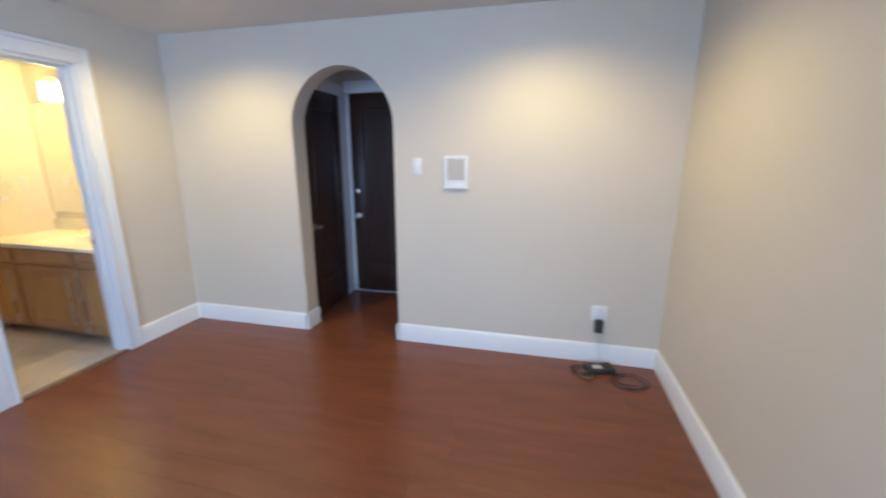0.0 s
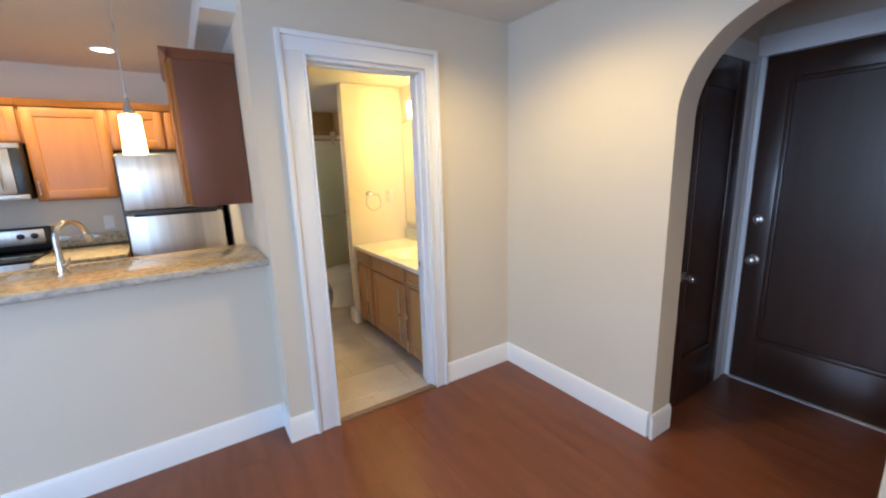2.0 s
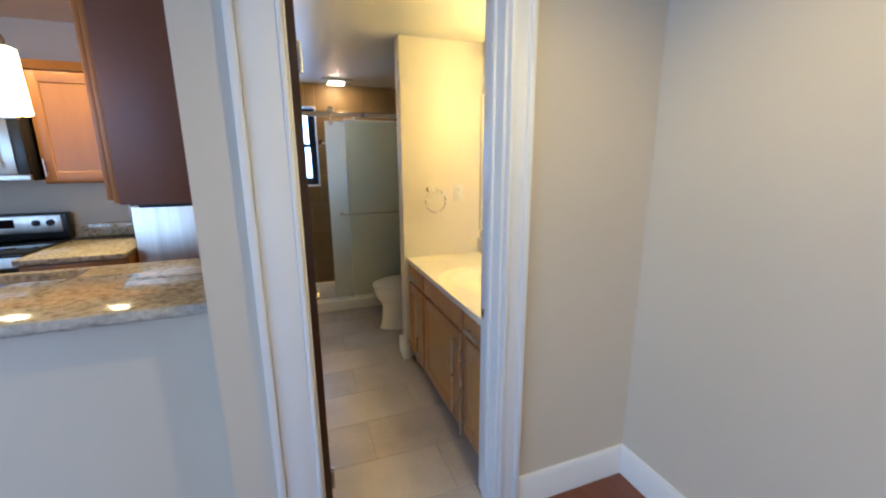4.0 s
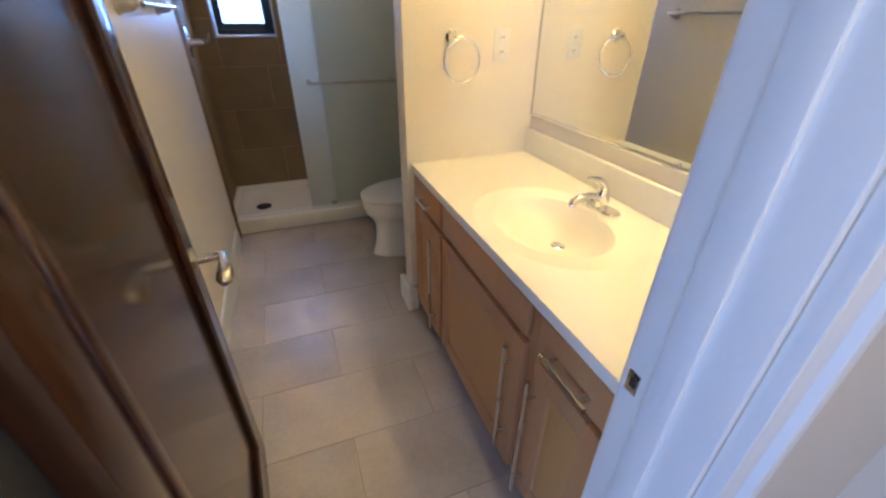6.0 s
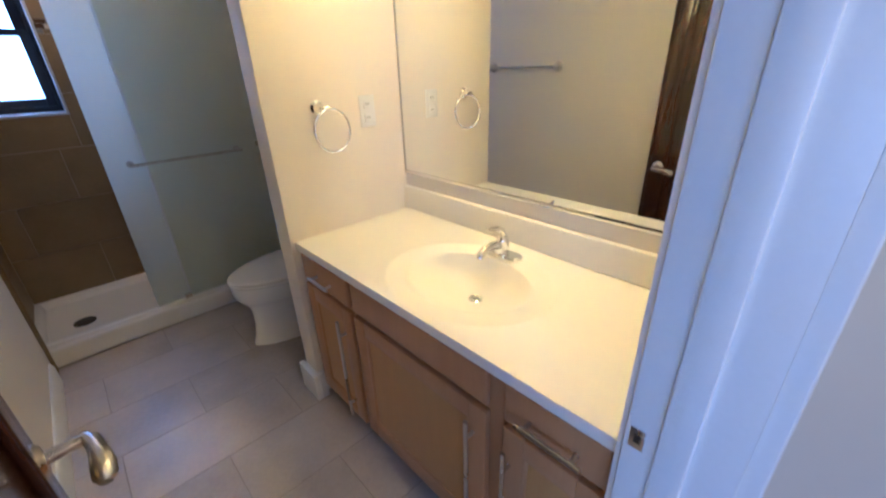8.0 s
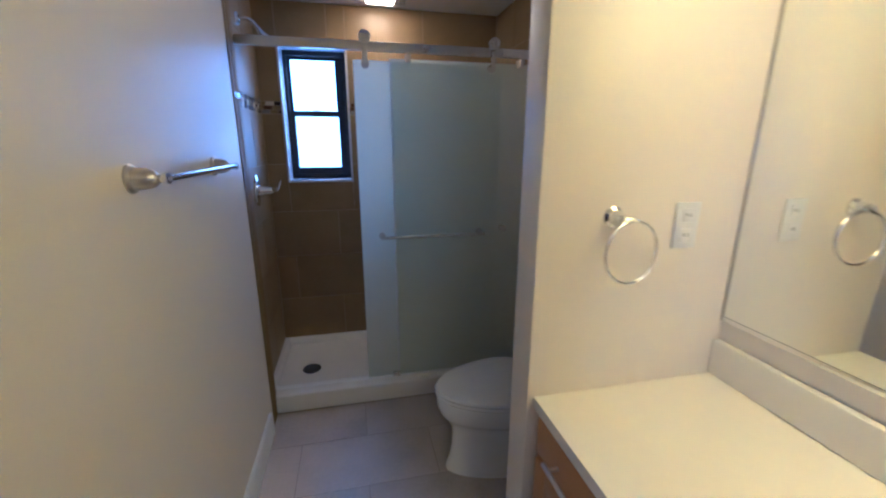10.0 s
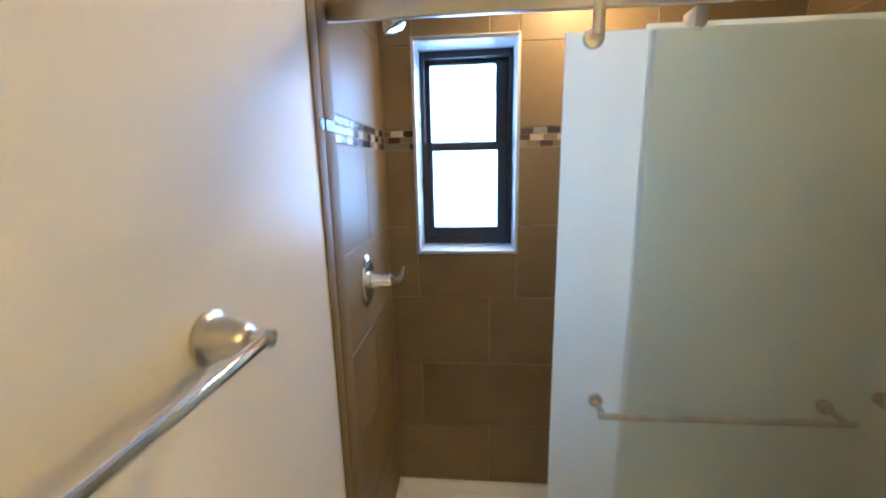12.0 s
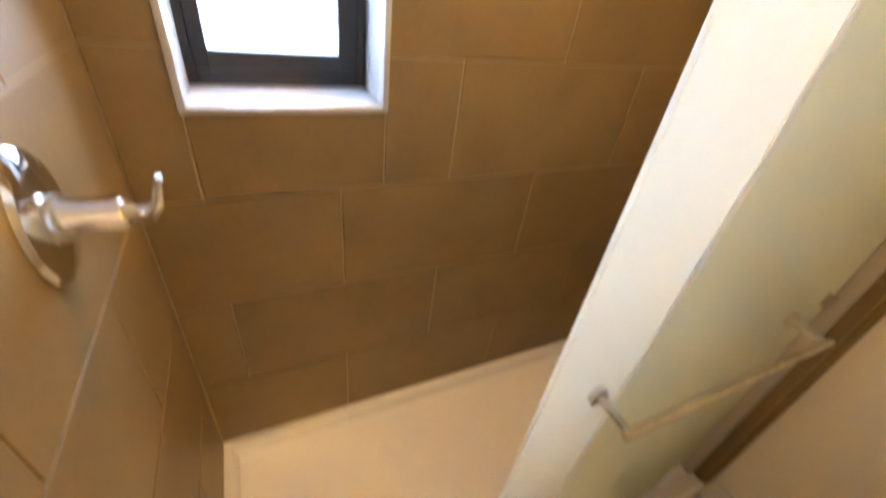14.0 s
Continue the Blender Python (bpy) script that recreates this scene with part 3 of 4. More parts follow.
def shaker(root, a, b, z0, z1, front, axis, sign, material, rail=0.055, name="door", t=0.02):
    """A framed cabinet front: four rails round a sunk panel. It spans a..b along the other axis, its face at front, facing sign along axis."""
    def bx(bm, u0, u1, w0, w1, d0, d1, bev):
        lo, hi = sorted((front - sign * d0, front - sign * d1))
        if axis == "y":
            box(bm, u0, u1, lo, hi, w0, w1, bev)
        else:
            box(bm, lo, hi, u0, u1, w0, w1, bev)
    bm = bmesh.new()
    bx(bm, a + rail - 0.004, b - rail + 0.004, z0 + rail - 0.004, z1 - rail + 0.004, 0.009, t - 0.002, 0)
    door = part(name, bm, "maplelit" if material == "maple" else material, root)
    bm = bmesh.new()
    rings = []
    for g, d in ((-0.003, 0.0015), (0.002, 0.0005), (0.007, 0.003), (0.012, 0.0088), (0.012, 0.012), (-0.003, 0.012)):
        lo_u, hi_u, lo_w, hi_w, v = a + rail + g, b - rail - g, z0 + rail + g, z1 - rail - g, front - sign * d
        quad = ((lo_u, lo_w), (hi_u, lo_w), (hi_u, hi_w), (lo_u, hi_w))
        rings.append([(u, v, w) if axis == "y" else (v, u, w) for u, w in quad])
    part("inner_bead", loft(bm, rings + rings[:1], False), material, door)
    for nm, u0, u1, w0, w1, d, bev in (("stile", a, a + rail, z0, z1, 0, 0.003), ("stile", b - rail, b, z0, z1, 0, 0.003),
                                       ("rail", a + rail, b - rail, z0, z0 + rail, 0.0004, 0.002), ("rail", a + rail, b - rail, z1 - rail, z1, 0.0004, 0.002)):
        bm = bmesh.new()
        bx(bm, u0, u1, w0, w1, d, t - d, bev)
        part(nm, bm, material, door)
    return door


def upper(x0, x1, z0, z1, splits, label, crown=True):
    c = thing("wall_cabinet", label, "cabinet", "wall cabinets over the range")
    boxed("body", (x0, x1, 2.142, KB - 0.002, z0, z1), "cherry", c, 0.002)
    boxed("face_frame", (x0, x1, 2.124, 2.141, z0, z1), "cherry", c, 0.001)
    w = (x1 - x0) / splits
    for i in range(splits):
        shaker(c, x0 + i * w + 0.012, x0 + (i + 1) * w - 0.012, z0 + 0.012, z1 - 0.012, 2.102, "y", -1, "cherry")
    bm = bmesh.new()
    prof = [(2.142, z1), (2.098, z1), (2.092, z1 + 0.010), (2.076, z1 + 0.034), (2.068, z1 + 0.046), (2.142, z1 + 0.046)]
    loft(bm, [[(x, y, z) for y, z in prof] for x in (x0, x1)])
    part("crown", bm, "cherry", c)
    return c


upper(-2.850, -2.352, 1.31, 2.01, 1, "honey cherry framed wall cabinet beside the microwave")
bar_pull(bpy.data.objects["wall_cabinet"], (-2.818, 2.075, 1.36), (-2.818, 2.075, 1.47), (0, 1, 0), 0.004)
upper(-2.350, -1.604, 1.69, 2.01, 2, "short cherry wall cabinet over the refrigerator")
upper(-3.604, -2.852, 1.745, 2.01, 2, "short cherry wall cabinet over the microwave")

side = thing("wall_cabinet", "tall cherry wall cabinet with a dark red end panel", "cabinet")
boxed("body", (-1.885, -1.604, 0.39, 1.15, 1.31, 2.045), "cherryside", side, 0.002)
boxed("end_panel", (-1.888, -1.603, 0.382, 0.389, 1.305, 2.045), "cherryside", side, 0.001, "plain dark red-brown end panel")
boxed("face_frame", (-1.903, -1.886, 0.384, 1.15, 1.31, 2.045), "cherry", side, 0.001)
for a, b in ((0.392, 0.765), (0.773, 1.145)):
    shaker(side, a, b, 1.32, 2.03, -1.923, "x", -1, "cherry")
bm = bmesh.new()
ring = [(0.0, 0.0), (0.006, 0.0), (0.012, 0.010), (0.026, 0.030), (0.032, 0.042), (0.0, 0.042)]
loft(bm, [[(-1.604, 0.384 - d, 2.045 + h) for d, h in ring], [(-1.905 - 0.0, 0.384 - d, 2.045 + h) for d, h in ring]])
loft(bm, [[(-1.905 - d, 0.352, 2.0452 + h) for d, h in ring], [(-1.905 - d, 1.15, 2.0452 + h) for d, h in ring]])
part("crown", bm, "cherryside", side)

# refrigerator
fr = thing("refrigerator", "stainless steel refrigerator with the freezer on top", "refrigerator")
boxed("body", (-2.335, -1.650, 1.845, 2.40, 0.04, 1.63), "black", fr, 0.006, "black textured steel sides")
boxed("grille", (-2.27, -1.66, 1.86, 1.90, 0.0, 0.04), "black", fr)
boxed("freezer_door", (-2.318, -1.655, 1.780, 1.842, 1.212, 1.645), "steel", fr, 0.010, "", 3)
boxed("fridge_door", (-2.318, -1.655, 1.780, 1.842, 0.05, 1.176), "steel", fr, 0.010, "", 3)
boxed("handle", (-2.262, -1.70, 1.752, 1.80, 1.166, 1.208), "black", fr, 0.008, "black recessed pull between the doors")
bar_pull(fr, (-1.745, 1.752, 1.30), (-1.745, 1.752, 1.52), (0, 1, 0), 0.007, "freezer_handle", "steel")
boxed("hinge_cap", (-2.28, -2.22, 1.79, 1.84, 1.646, 1.66), "black", fr, 0.004)

# range and microwave
rg = thing("range", "stainless and black electric kitchen range with a glass top", "stove", at=(-0.048, 0, 0))
boxed("body", (-3.598, -2.832, 1.80, 2.40, 0.02, 0.90), "steel", rg, 0.004)
boxed("cooktop", (-3.602, -2.828, 1.775, 2.345, 0.90, 0.918), "blackglass", rg, 0.004, "glossy black glass cooktop")
boxed("oven_door", (-3.59, -2.84, 1.765, 1.80, 0.22, 0.84), "blackglass", rg, 0.005)
bar_pull(rg, (-3.52, 1.735, 0.78), (-2.91, 1.735, 0.78), (0, 1, 0), 0.01, "oven_handle", "steel")
guard = boxed("control_panel", (-3.602, -2.828, 2.345, 2.415, 0.918, 1.10), "black", rg, 0.010, "black framed steel control panel")
boxed("fascia", (-3.58, -2.862, 2.338, 2.350, 0.965, 1.085), "steel", guard, 0.003)
boxed("display", (-3.33, -3.12, 2.334, 2.339, 1.005, 1.065), "blackglass", guard)
for i in range(3):
    boxed("digit", (-3.255 + i * 0.022, -3.242 + i * 0.022, 2.3325, 2.3345, 1.03, 1.048), "display", guard, 0, "lit blue clock digit")
for x in (-3.51, -3.43, -3.00, -2.92):
    part("knob", lathe(bmesh.new(), [(0, 0), (0.022, 0), (0.021, 0.018), (0.015, 0.022), (0, 0.022)], pose(x, 2.338, 1.035, 90)), "black", guard)
mw = thing("microwave", "stainless over-the-range microwave with a dark glass door", "microwave", at=(-0.018, 0, 0))
boxed("body", (-3.600, -2.848, 2.04, KB - 0.003, 1.335, 1.738), "black", mw, 0.003)
mdoor = boxed("door", (-3.600, -2.905, 2.010, 2.038, 1.375, 1.700), "steel", mw, 0.004)
boxed("window", (-3.54, -3.03, 2.007, 2.012, 1.415, 1.665), "blackglass", mdoor, 0.001, "dark glass window")
boxed("top_trim", (-3.600, -2.848, 2.008, 2.038, 1.702, 1.738), "steel", mw, 0.003)
boxed("bottom_trim", (-3.600, -2.848, 2.008, 2.038, 1.335, 1.373), "steel", mw, 0.003)
boxed("control_strip", (-2.903, -2.848, 2.012, 2.038, 1.375, 1.700), "black", mw, 0.003)
bar_pull(mw, (-2.975, 1.975, 1.41), (-2.975, 1.975, 1.67), (0, 1, 0), 0.009, "handle", "steel")

cb = thing("base_cabinet", "cherry base cabinet between the range and the refrigerator", "cabinet")
boxed("body", (-2.868, -2.342, 1.70, KB - 0.003, 0.10, 0.87), "cherry", cb, 0.002)
shaker(cb, -2.86, -2.35, 0.12, 0.70, 1.68, "y", -1, "cherry")
boxed("drawer", (-2.86, -2.35, 1.68, 1.70, 0.72, 0.86), "cherry", cb, 0.004)
boxed("toe_kick", (-2.868, -2.342, 1.76, KB - 0.003, 0, 0.10), "black", cb)
ct = thing("countertop", "polished cream granite counter beside the range", "countertop")
boxed("slab", (-2.872, -2.340, 1.655, KB - 0.003, 0.872, 0.905), "granite", ct, 0.004)
boxed("backsplash", (-2.872, -2.340, KB - 0.024, KB - 0.003, 0.906, 1.005), "granite", ct, 0.003)
for x, y, w in ((-2.50, KB, 0.07),):
    pl = thing("wall_outlet", "white plastic outlet on the kitchen backsplash wall", "outlet", at=(x, y, 1.09), turn=0)
    boxed("plate", (-w / 2, w / 2, -0.006, -0.0005, -0.057, 0.057), "white", pl, 0.002)


# pendants and downlights
def pendant(x, y):
    p = thing("pendant_lamp", "lit white opal glass pendant lamp on a thin rod", "lamp", "pendants over the bar", at=(x, y, 0))
    part("canopy", lathe(bmesh.new(), [(0, H - 0.001), (0.062, H - 0.001), (0.060, H - 0.012), (0.040, H - 0.024), (0.012, H - 0.030), (0, H - 0.030)]), "nickel", p)
    part("rod", cyl(bmesh.new(), (0, 0, 1.80), (0, 0, H - 0.025), 0.004, seg=10), "nickel", p)
    part("socket", lathe(bmesh.new(), [(0, 1.835), (0.008, 1.835), (0.014, 1.80), (0.022, 1.785), (0.022, 1.752), (0, 1.752)]), "nickel", p)
    part("shade", lathe(bmesh.new(), [(0.0, 1.760), (0.036, 1.760), (0.042, 1.754), (0.045, 1.66), (0.048, 1.582), (0.045, 1.578), (0.042, 1.66), (0.038, 1.748), (0, 1.750)]), "shade", p, "glowing white cylindrical glass shade")
    return p


for x in (-2.090, -2.628):
    pendant(x, 0.335)
for x, y in RECESSED:
    d = thing("recessed_light", "lit round white recessed ceiling light", "ceiling light", "recessed ceiling lights", at=(x, y, H))
    part("trim_ring", lathe(bmesh.new(), [(0.060, -0.001), (0.085, -0.001), (0.083, -0.006), (0.064, -0.008), (0.060, -0.003)]), "white", d)
    part("lens", lathe(bmesh.new(), [(0, -0.002), (0.060, -0.002), (0.060, -0.004), (0, -0.005)]), "downlight", d)

# ---------------------------------------------------------------- living room small things
sw = thing("light_switch", "white plastic rocker light switch on the cream wall", "switch", at=(0, -2.117, 1.373), turn=-90)
plate = boxed("plate", (-0.035, 0.035, -0.006, -0.0005, -0.058, 0.058), "white", sw, 0.003)
boxed("rocker", (-0.016, 0.016, -0.010, -0.006, -0.033, 0.033), "white", sw, 0.002)
for z in (-0.047, 0.047):
    part("screw", cyl(bmesh.new(), (0, -0.0075, z), (0, -0.005, z), 0.003, seg=10), "nickel", sw)

ic = thing("intercom", "white wall intercom with a beige speaker grille", "intercom", at=(0, -2.402, 1.34), turn=-90)
boxed("backplate", (-0.084, 0.084, -0.010, -0.0005, -0.107, 0.107), "white", ic, 0.004)
for q in ((-0.084, -0.062, -0.107, 0.107), (0.062, 0.084, -0.107, 0.107), (-0.062, 0.062, 0.085, 0.107), (-0.062, 0.062, -0.107, -0.080)):
    boxed("rim", (q[0], q[1], -0.018, -0.010, q[2], q[3]), "white", ic, 0.003)
for i in range(15):
    z = -0.060 + i * 0.0098
    boxed("slat", (-0.060, 0.060, -0.0145, -0.0113, z, z + 0.0052), "slatpaint", ic)
boxed("speaker_cloth", (-0.0605, 0.0605, -0.0112, -0.0101, -0.062, 0.084), "grille", ic)
boxed("button", (-0.03, 0.03, -0.016, -0.010, -0.078, -0.066), "white", ic, 0.001)
boxed("ledge", (-0.090, 0.090, -0.024, -0.0105, -0.118, -0.107), "white", ic, 0.003)

po = thing("wall_outlet", "white wall outlet plate above the baseboard", "outlet", at=(0, -3.436, 0.378), turn=-90)
boxed("plate", (-0.052, 0.052, -0.006, -0.0005, -0.060, 0.050), "white", po, 0.003)
boxed("socket", (-0.017, 0.017, -0.009, -0.006, 0.006, 0.040), "white", po, 0.002)
ad = thing("power_adapter", "black power adapter plugged into the wall outlet", "adapter", at=(0, -3.436, 0.305), turn=-90)
boxed("body", (-0.026, 0.026, -0.058, -0.0062, -0.062, 0.026), "rubber", ad, 0.006)
part("cord", tube(bmesh.new(), [(0, -0.05, -0.055), (0.002, -0.06, -0.10), (0.012, -0.075, -0.20), (0.03, -0.09, -0.30), (0.04, -0.14, -0.325)], 0.0028, 8), "reveal", ad, "thin pale cord")
md = thing("modem", "dark green black modem box lying on the floor", "modem", at=(-0.13, -3.45, 0.0), turn=-72)
boxed("case", (-0.095, 0.095, -0.055, 0.055, 0.003, 0.034), "rubber", md, 0.008)
boxed("label", (-0.05, 0.01, -0.03, 0.02, 0.0345, 0.0352), "reveal", md)
rnd = random.Random(3)
for k, (cx, cy, r, mat_name, lab) in enumerate(((-0.24, -3.62, 0.095, "rubber", "coiled black cable lying on the floor"), (-0.16, -3.34, 0.065, "rubber", "loop of black cable lying on the floor"), (-0.22, -3.36, 0.05, "threshold", "brown coiled cable lying on the floor"))):
    pts = []
    for i in range(64):
        a = i / 63 * math.pi * 2 * 2.6
        rr = r * (0.82 + 0.22 * math.sin(a * 0.7 + k) + 0.05 * rnd.random())
        pts.append((cx + rr * math.cos(a), cy + rr * 1.15 * math.sin(a), 0.004 + 0.006 * (i / 63) + 0.006 * abs(math.sin(a * 1.3))))
    tagged(part("cable", tube(bmesh.new(), pts, 0.0032, 7), mat_name), lab, "cable", "cables by the modem")

# ---------------------------------------------------------------- vanity
VF, VT = -0.612, 0.770
van = thing("vanity_cabinet", "maple bathroom vanity cabinet with slim bar pulls", "cabinet")
boxed("body", (VF + 0.02, XR - 0.002, YW + 0.014, PY0 - 0.001, 0.06, 0.60), "mapleshade", van)
boxed("toe_kick", (VF + 0.07, XR - 0.002, YW + 0.014, PY0 - 0.001, 0.0, 0.06), "mapleshade", van)
bm = bmesh.new()
for a, b in ((YW + 0.014, 0.172), (0.404, 0.472), (1.048, 1.088), (1.397, PY0 - 0.001)):
    box(bm, VF + 0.002, VF + 0.02, a, b, 0.06, 0.745)
for a, b in ((0.172, 0.404), (0.472, 1.048), (1.088, 1.397)):
    for z0, z1 in ((0.06, 0.085), (0.596, 0.628), (0.722, 0.745)):
        box(bm, VF + 0.0024, VF + 0.02, a, b, z0, z1)
part("face_frame", bm, "maple", van)
for a, b in ((0.165, 0.412), (0.464, 1.056), (1.080, 1.405)):
    shaker(van, a, b, 0.075, 0.602, VF - 0.018, "x", -1, "maple", 0.058)
for nm, a, b in (("drawer", 0.165, 0.412), ("false_front", 0.464, 1.056), ("drawer", 1.080, 1.405)):
    boxed(nm, (VF - 0.018, VF + 0.001, a, b, 0.622, 0.732), "maple", van, 0.007, "", 3)
bar_pull(van, (VF - 0.046, 0.506, 0.150), (VF - 0.046, 0.506, 0.562), (1, 0, 0), 0.006)
bar_pull(van, (VF - 0.046, 0.388, 0.095), (VF - 0.046, 0.388, 0.556), (1, 0, 0), 0.006)
bar_pull(van, (VF - 0.046, 1.130, 0.110), (VF - 0.046, 1.130, 0.556), (1, 0, 0), 0.006)
bar_pull(van, (VF - 0.046, 0.210, 0.668), (VF - 0.046, 0.362, 0.668), (1, 0, 0), 0.006)
bar_pull(van, (VF - 0.046, 1.17, 0.668), (VF - 0.046, 1.31, 0.668), (1, 0, 0), 0.006)

# moulded top with an integral oval basin
vt = thing("washbasin_counter", "cream cultured marble vanity top with an oval basin", "countertop")
SXc, SYc, SA, SB = -0.385, 0.755, 0.165, 0.215
x0, x1, y0, y1 = -0.634, XR - 0.001, YW + 0.0125, PY0 - 0.0008


def edge_point(a):
    """Where a ray from the basin's centre meets the top's rectangle."""
    c, s = math.cos(a), math.sin(a)
    k = min(((x1 - SXc) / c if c > 0 else (x0 - SXc) / c) if abs(c) > 1e-9 else 9, ((y1 - SYc) / s if s > 0 else (y0 - SYc) / s) if abs(s) > 1e-9 else 9)
    return SXc + c * k, SYc + s * k


angles = sorted({2 * math.pi * i / 72 for i in range(72)} | {math.atan2(y - SYc, x - SXc) % (2 * math.pi) for x in (x0, x1) for y in (y0, y1)})
rings = [[(*edge_point(a), VT - 0.030) for a in angles], [(*edge_point(a), VT - 0.004) for a in angles]]
rings.append([(SXc + (edge_point(a)[0] - SXc) * 0.994, SYc + (edge_point(a)[1] - SYc) * 0.994, VT) for a in angles])


def oval(a, f, z, g=0.0):
    return (SXc + 0.045 * max(0.0, 1 - f) + (SA * f + g) * math.cos(a), SYc + (SB * f + g) * math.sin(a), z)


for f, g, z in ((1.0, 0.074, VT), (1.0, 0.070, VT + 0.0016), (1.0, 0.064, VT), (1.02, 0.012, VT - 0.001), (1.0, 0, VT - 0.005), (0.95, 0, VT - 0.016), (0.86, 0, VT - 0.040), (0.70, 0, VT - 0.068), (0.48, 0, VT - 0.088), (0.25, 0, VT - 0.097), (0.10, 0, VT - 0.100)):
    rings.append([oval(a, f, z, g if abs(math.cos(a)) < 2 else 0) for a in angles])
part("top", loft(bmesh.new(), rings, False), "marble", vt)
part("drain", lathe(bmesh.new(), [(0, 0.004), (0.012, 0.005), (0.014, 0.002), (0.020, 0.004), (0.024, 0.002), (0.024, -0.004), (0, -0.004)], Matrix.Translation((SXc + 0.042, SYc, VT - 0.098))), "chrome", vt, "chrome drain with a dark slot")
boxed("backsplash", (XR - 0.024, XR - 0.001, y0, y1, VT + 0.0005, 0.876), "marble", vt, 0.005)

fa = thing("faucet", "chrome single-lever faucet behind the basin", "faucet", at=(-0.185, 0.775, VT))
part("base_plate", loft(bmesh.new(), [[(r * 0.032 * math.cos(2 * math.pi * i / 32), (0.05 if math.sin(2 * math.pi * i / 32) > 0 else -0.05) * (1 if abs(math.sin(2 * math.pi * i / 32)) > 1e-6 else 0) + r * 0.03 * math.sin(2 * math.pi * i / 32), z) for i in range(32)] for r, z in ((1, 0), (1, 0.008), (0.8, 0.014))]), "chrome", fa)
part("body", lathe(bmesh.new(), [(0, 0.012), (0.026, 0.012), (0.025, 0.03), (0.022, 0.055), (0.020, 0.068), (0.010, 0.078), (0, 0.080)]), "chrome", fa)
part("spout", tube(bmesh.new(), [(-0.01, 0, 0.040), (-0.05, 0, 0.052), (-0.090, 0, 0.050), (-0.112, 0, 0.040), (-0.116, 0, 0.028)], [0.016, 0.014, 0.013, 0.012, 0.011]), "chrome", fa)
part("lever", tube(bmesh.new(), [(0.0, 0, 0.075), (-0.006, 0, 0.092), (-0.030, 0, 0.106), (-0.070, 0, 0.116)], [0.012, 0.012, 0.009, 0.006]), "chrome", fa)

mir = thing("wall_mirror", "large frameless wall mirror over the vanity", "mirror")
boxed("glass", (XR - 0.006, XR - 0.001, 0.175, PY0 - 0.005, 0.940, 1.890), "mirror", mir)
boxed("bottom_channel", (XR - 0.010, XR - 0.0065, 0.175, PY0 - 0.005, 0.933, 0.946), "chrome", mir, 0.001)
boxed("side_channel", (XR - 0.010, XR - 0.001, PY0 - 0.0048, PY0 - 0.0008, 0.933, 1.890), "channel", mir, 0.0005)
for y in (0.45, 0.8, 1.15):
    boxed("clip", (XR - 0.011, XR - 0.0065, y, y + 0.018, 1.876, 1.892), "chrome", mir, 0.001)

# vanity light
vl = thing("vanity_light", "four-lamp bath light bar with lit opal glass shades", "wall light")
boxed("backplate", (XR - 0.028, XR - 0.001, 0.36, 1.12, 2.035, 2.115), "nickel", vl, 0.006)
for y in (1.050, 0.855, 0.660, 0.465):
    part("arm", tube(bmesh.new(), [(XR - 0.025, y, 2.075), (-0.105, y, 2.09), (-0.142, y, 2.082), (-0.152, y, 2.045)], 0.007, 10), "nickel", vl)
    part("shade", lathe(bmesh.new(), [(0, 2.012), (0.036, 2.012), (0.043, 2.004), (0.045, 1.94), (0.047, 1.874), (0.044, 1.870), (0.042, 1.94), (0.037, 1.998), (0, 2.000)], Matrix.Translation((-0.152, y, 0.026))), "vanityshade", vl, "glowing white cylindrical glass shade")
    part("bulb", lathe(bmesh.new(), [(0, 1.935), (0.014, 1.938), (0.028, 1.950), (0.032, 1.965), (0.026, 1.985), (0, 1.990)], Matrix.Translation((-0.152, y, 0.026)), 20), "vanitybulb", vl, "lit round bulb inside the shade")

# partition: towel ring and outlet
tr = thing("towel_ring", "chrome towel ring hanging on the partition", "towel ring", at=(-0.455, PY0, 1.245))
part("post", lathe(bmesh.new(), [(0, 0.0005), (0.026, 0.0005), (0.026, 0.006), (0.018, 0.012), (0.016, 0.03), (0.012, 0.045), (0.008, 0.05), (0, 0.05)], pose(0, 0, 0, 90)), "chrome", tr)
part("arm", tube(bmesh.new(), [(0, -0.048, 0), (0.02, -0.052, 0.002), (0.032, -0.052, -0.004)], 0.006, 10), "chrome", tr)
part("ring", tube(bmesh.new(), arc((0.026, -0.050, -0.080), 0.076, 0, 352, (1, 0.12, 0), (0, 0.05, 1), 40)[:-1], 0.0045, 10, True), "chrome", tr)
ol = thing("wall_outlet", "white grounded outlet on the partition", "outlet", at=(-0.240, PY0, 1.215))
boxed("plate", (-0.036, 0.036, -0.006, -0.0005, -0.060, 0.060), "white", ol, 0.003)
for z in (-0.026, 0.026):
    s = boxed("socket", (-0.017, 0.017, -0.008, -0.006, z - 0.018, z + 0.018), "white", ol, 0.002)
    for dx in (-0.006, 0.006):
        boxed("slot", (dx - 0.0012, dx + 0.0012, -0.0084, -0.0079, z - 0.003, z + 0.006), "black", s)

# towel bar on the facing wall
tb = thing("towel_bar", "polished chrome towel bar on the bathroom wall", "towel bar", at=(XL, 0, 1.341))
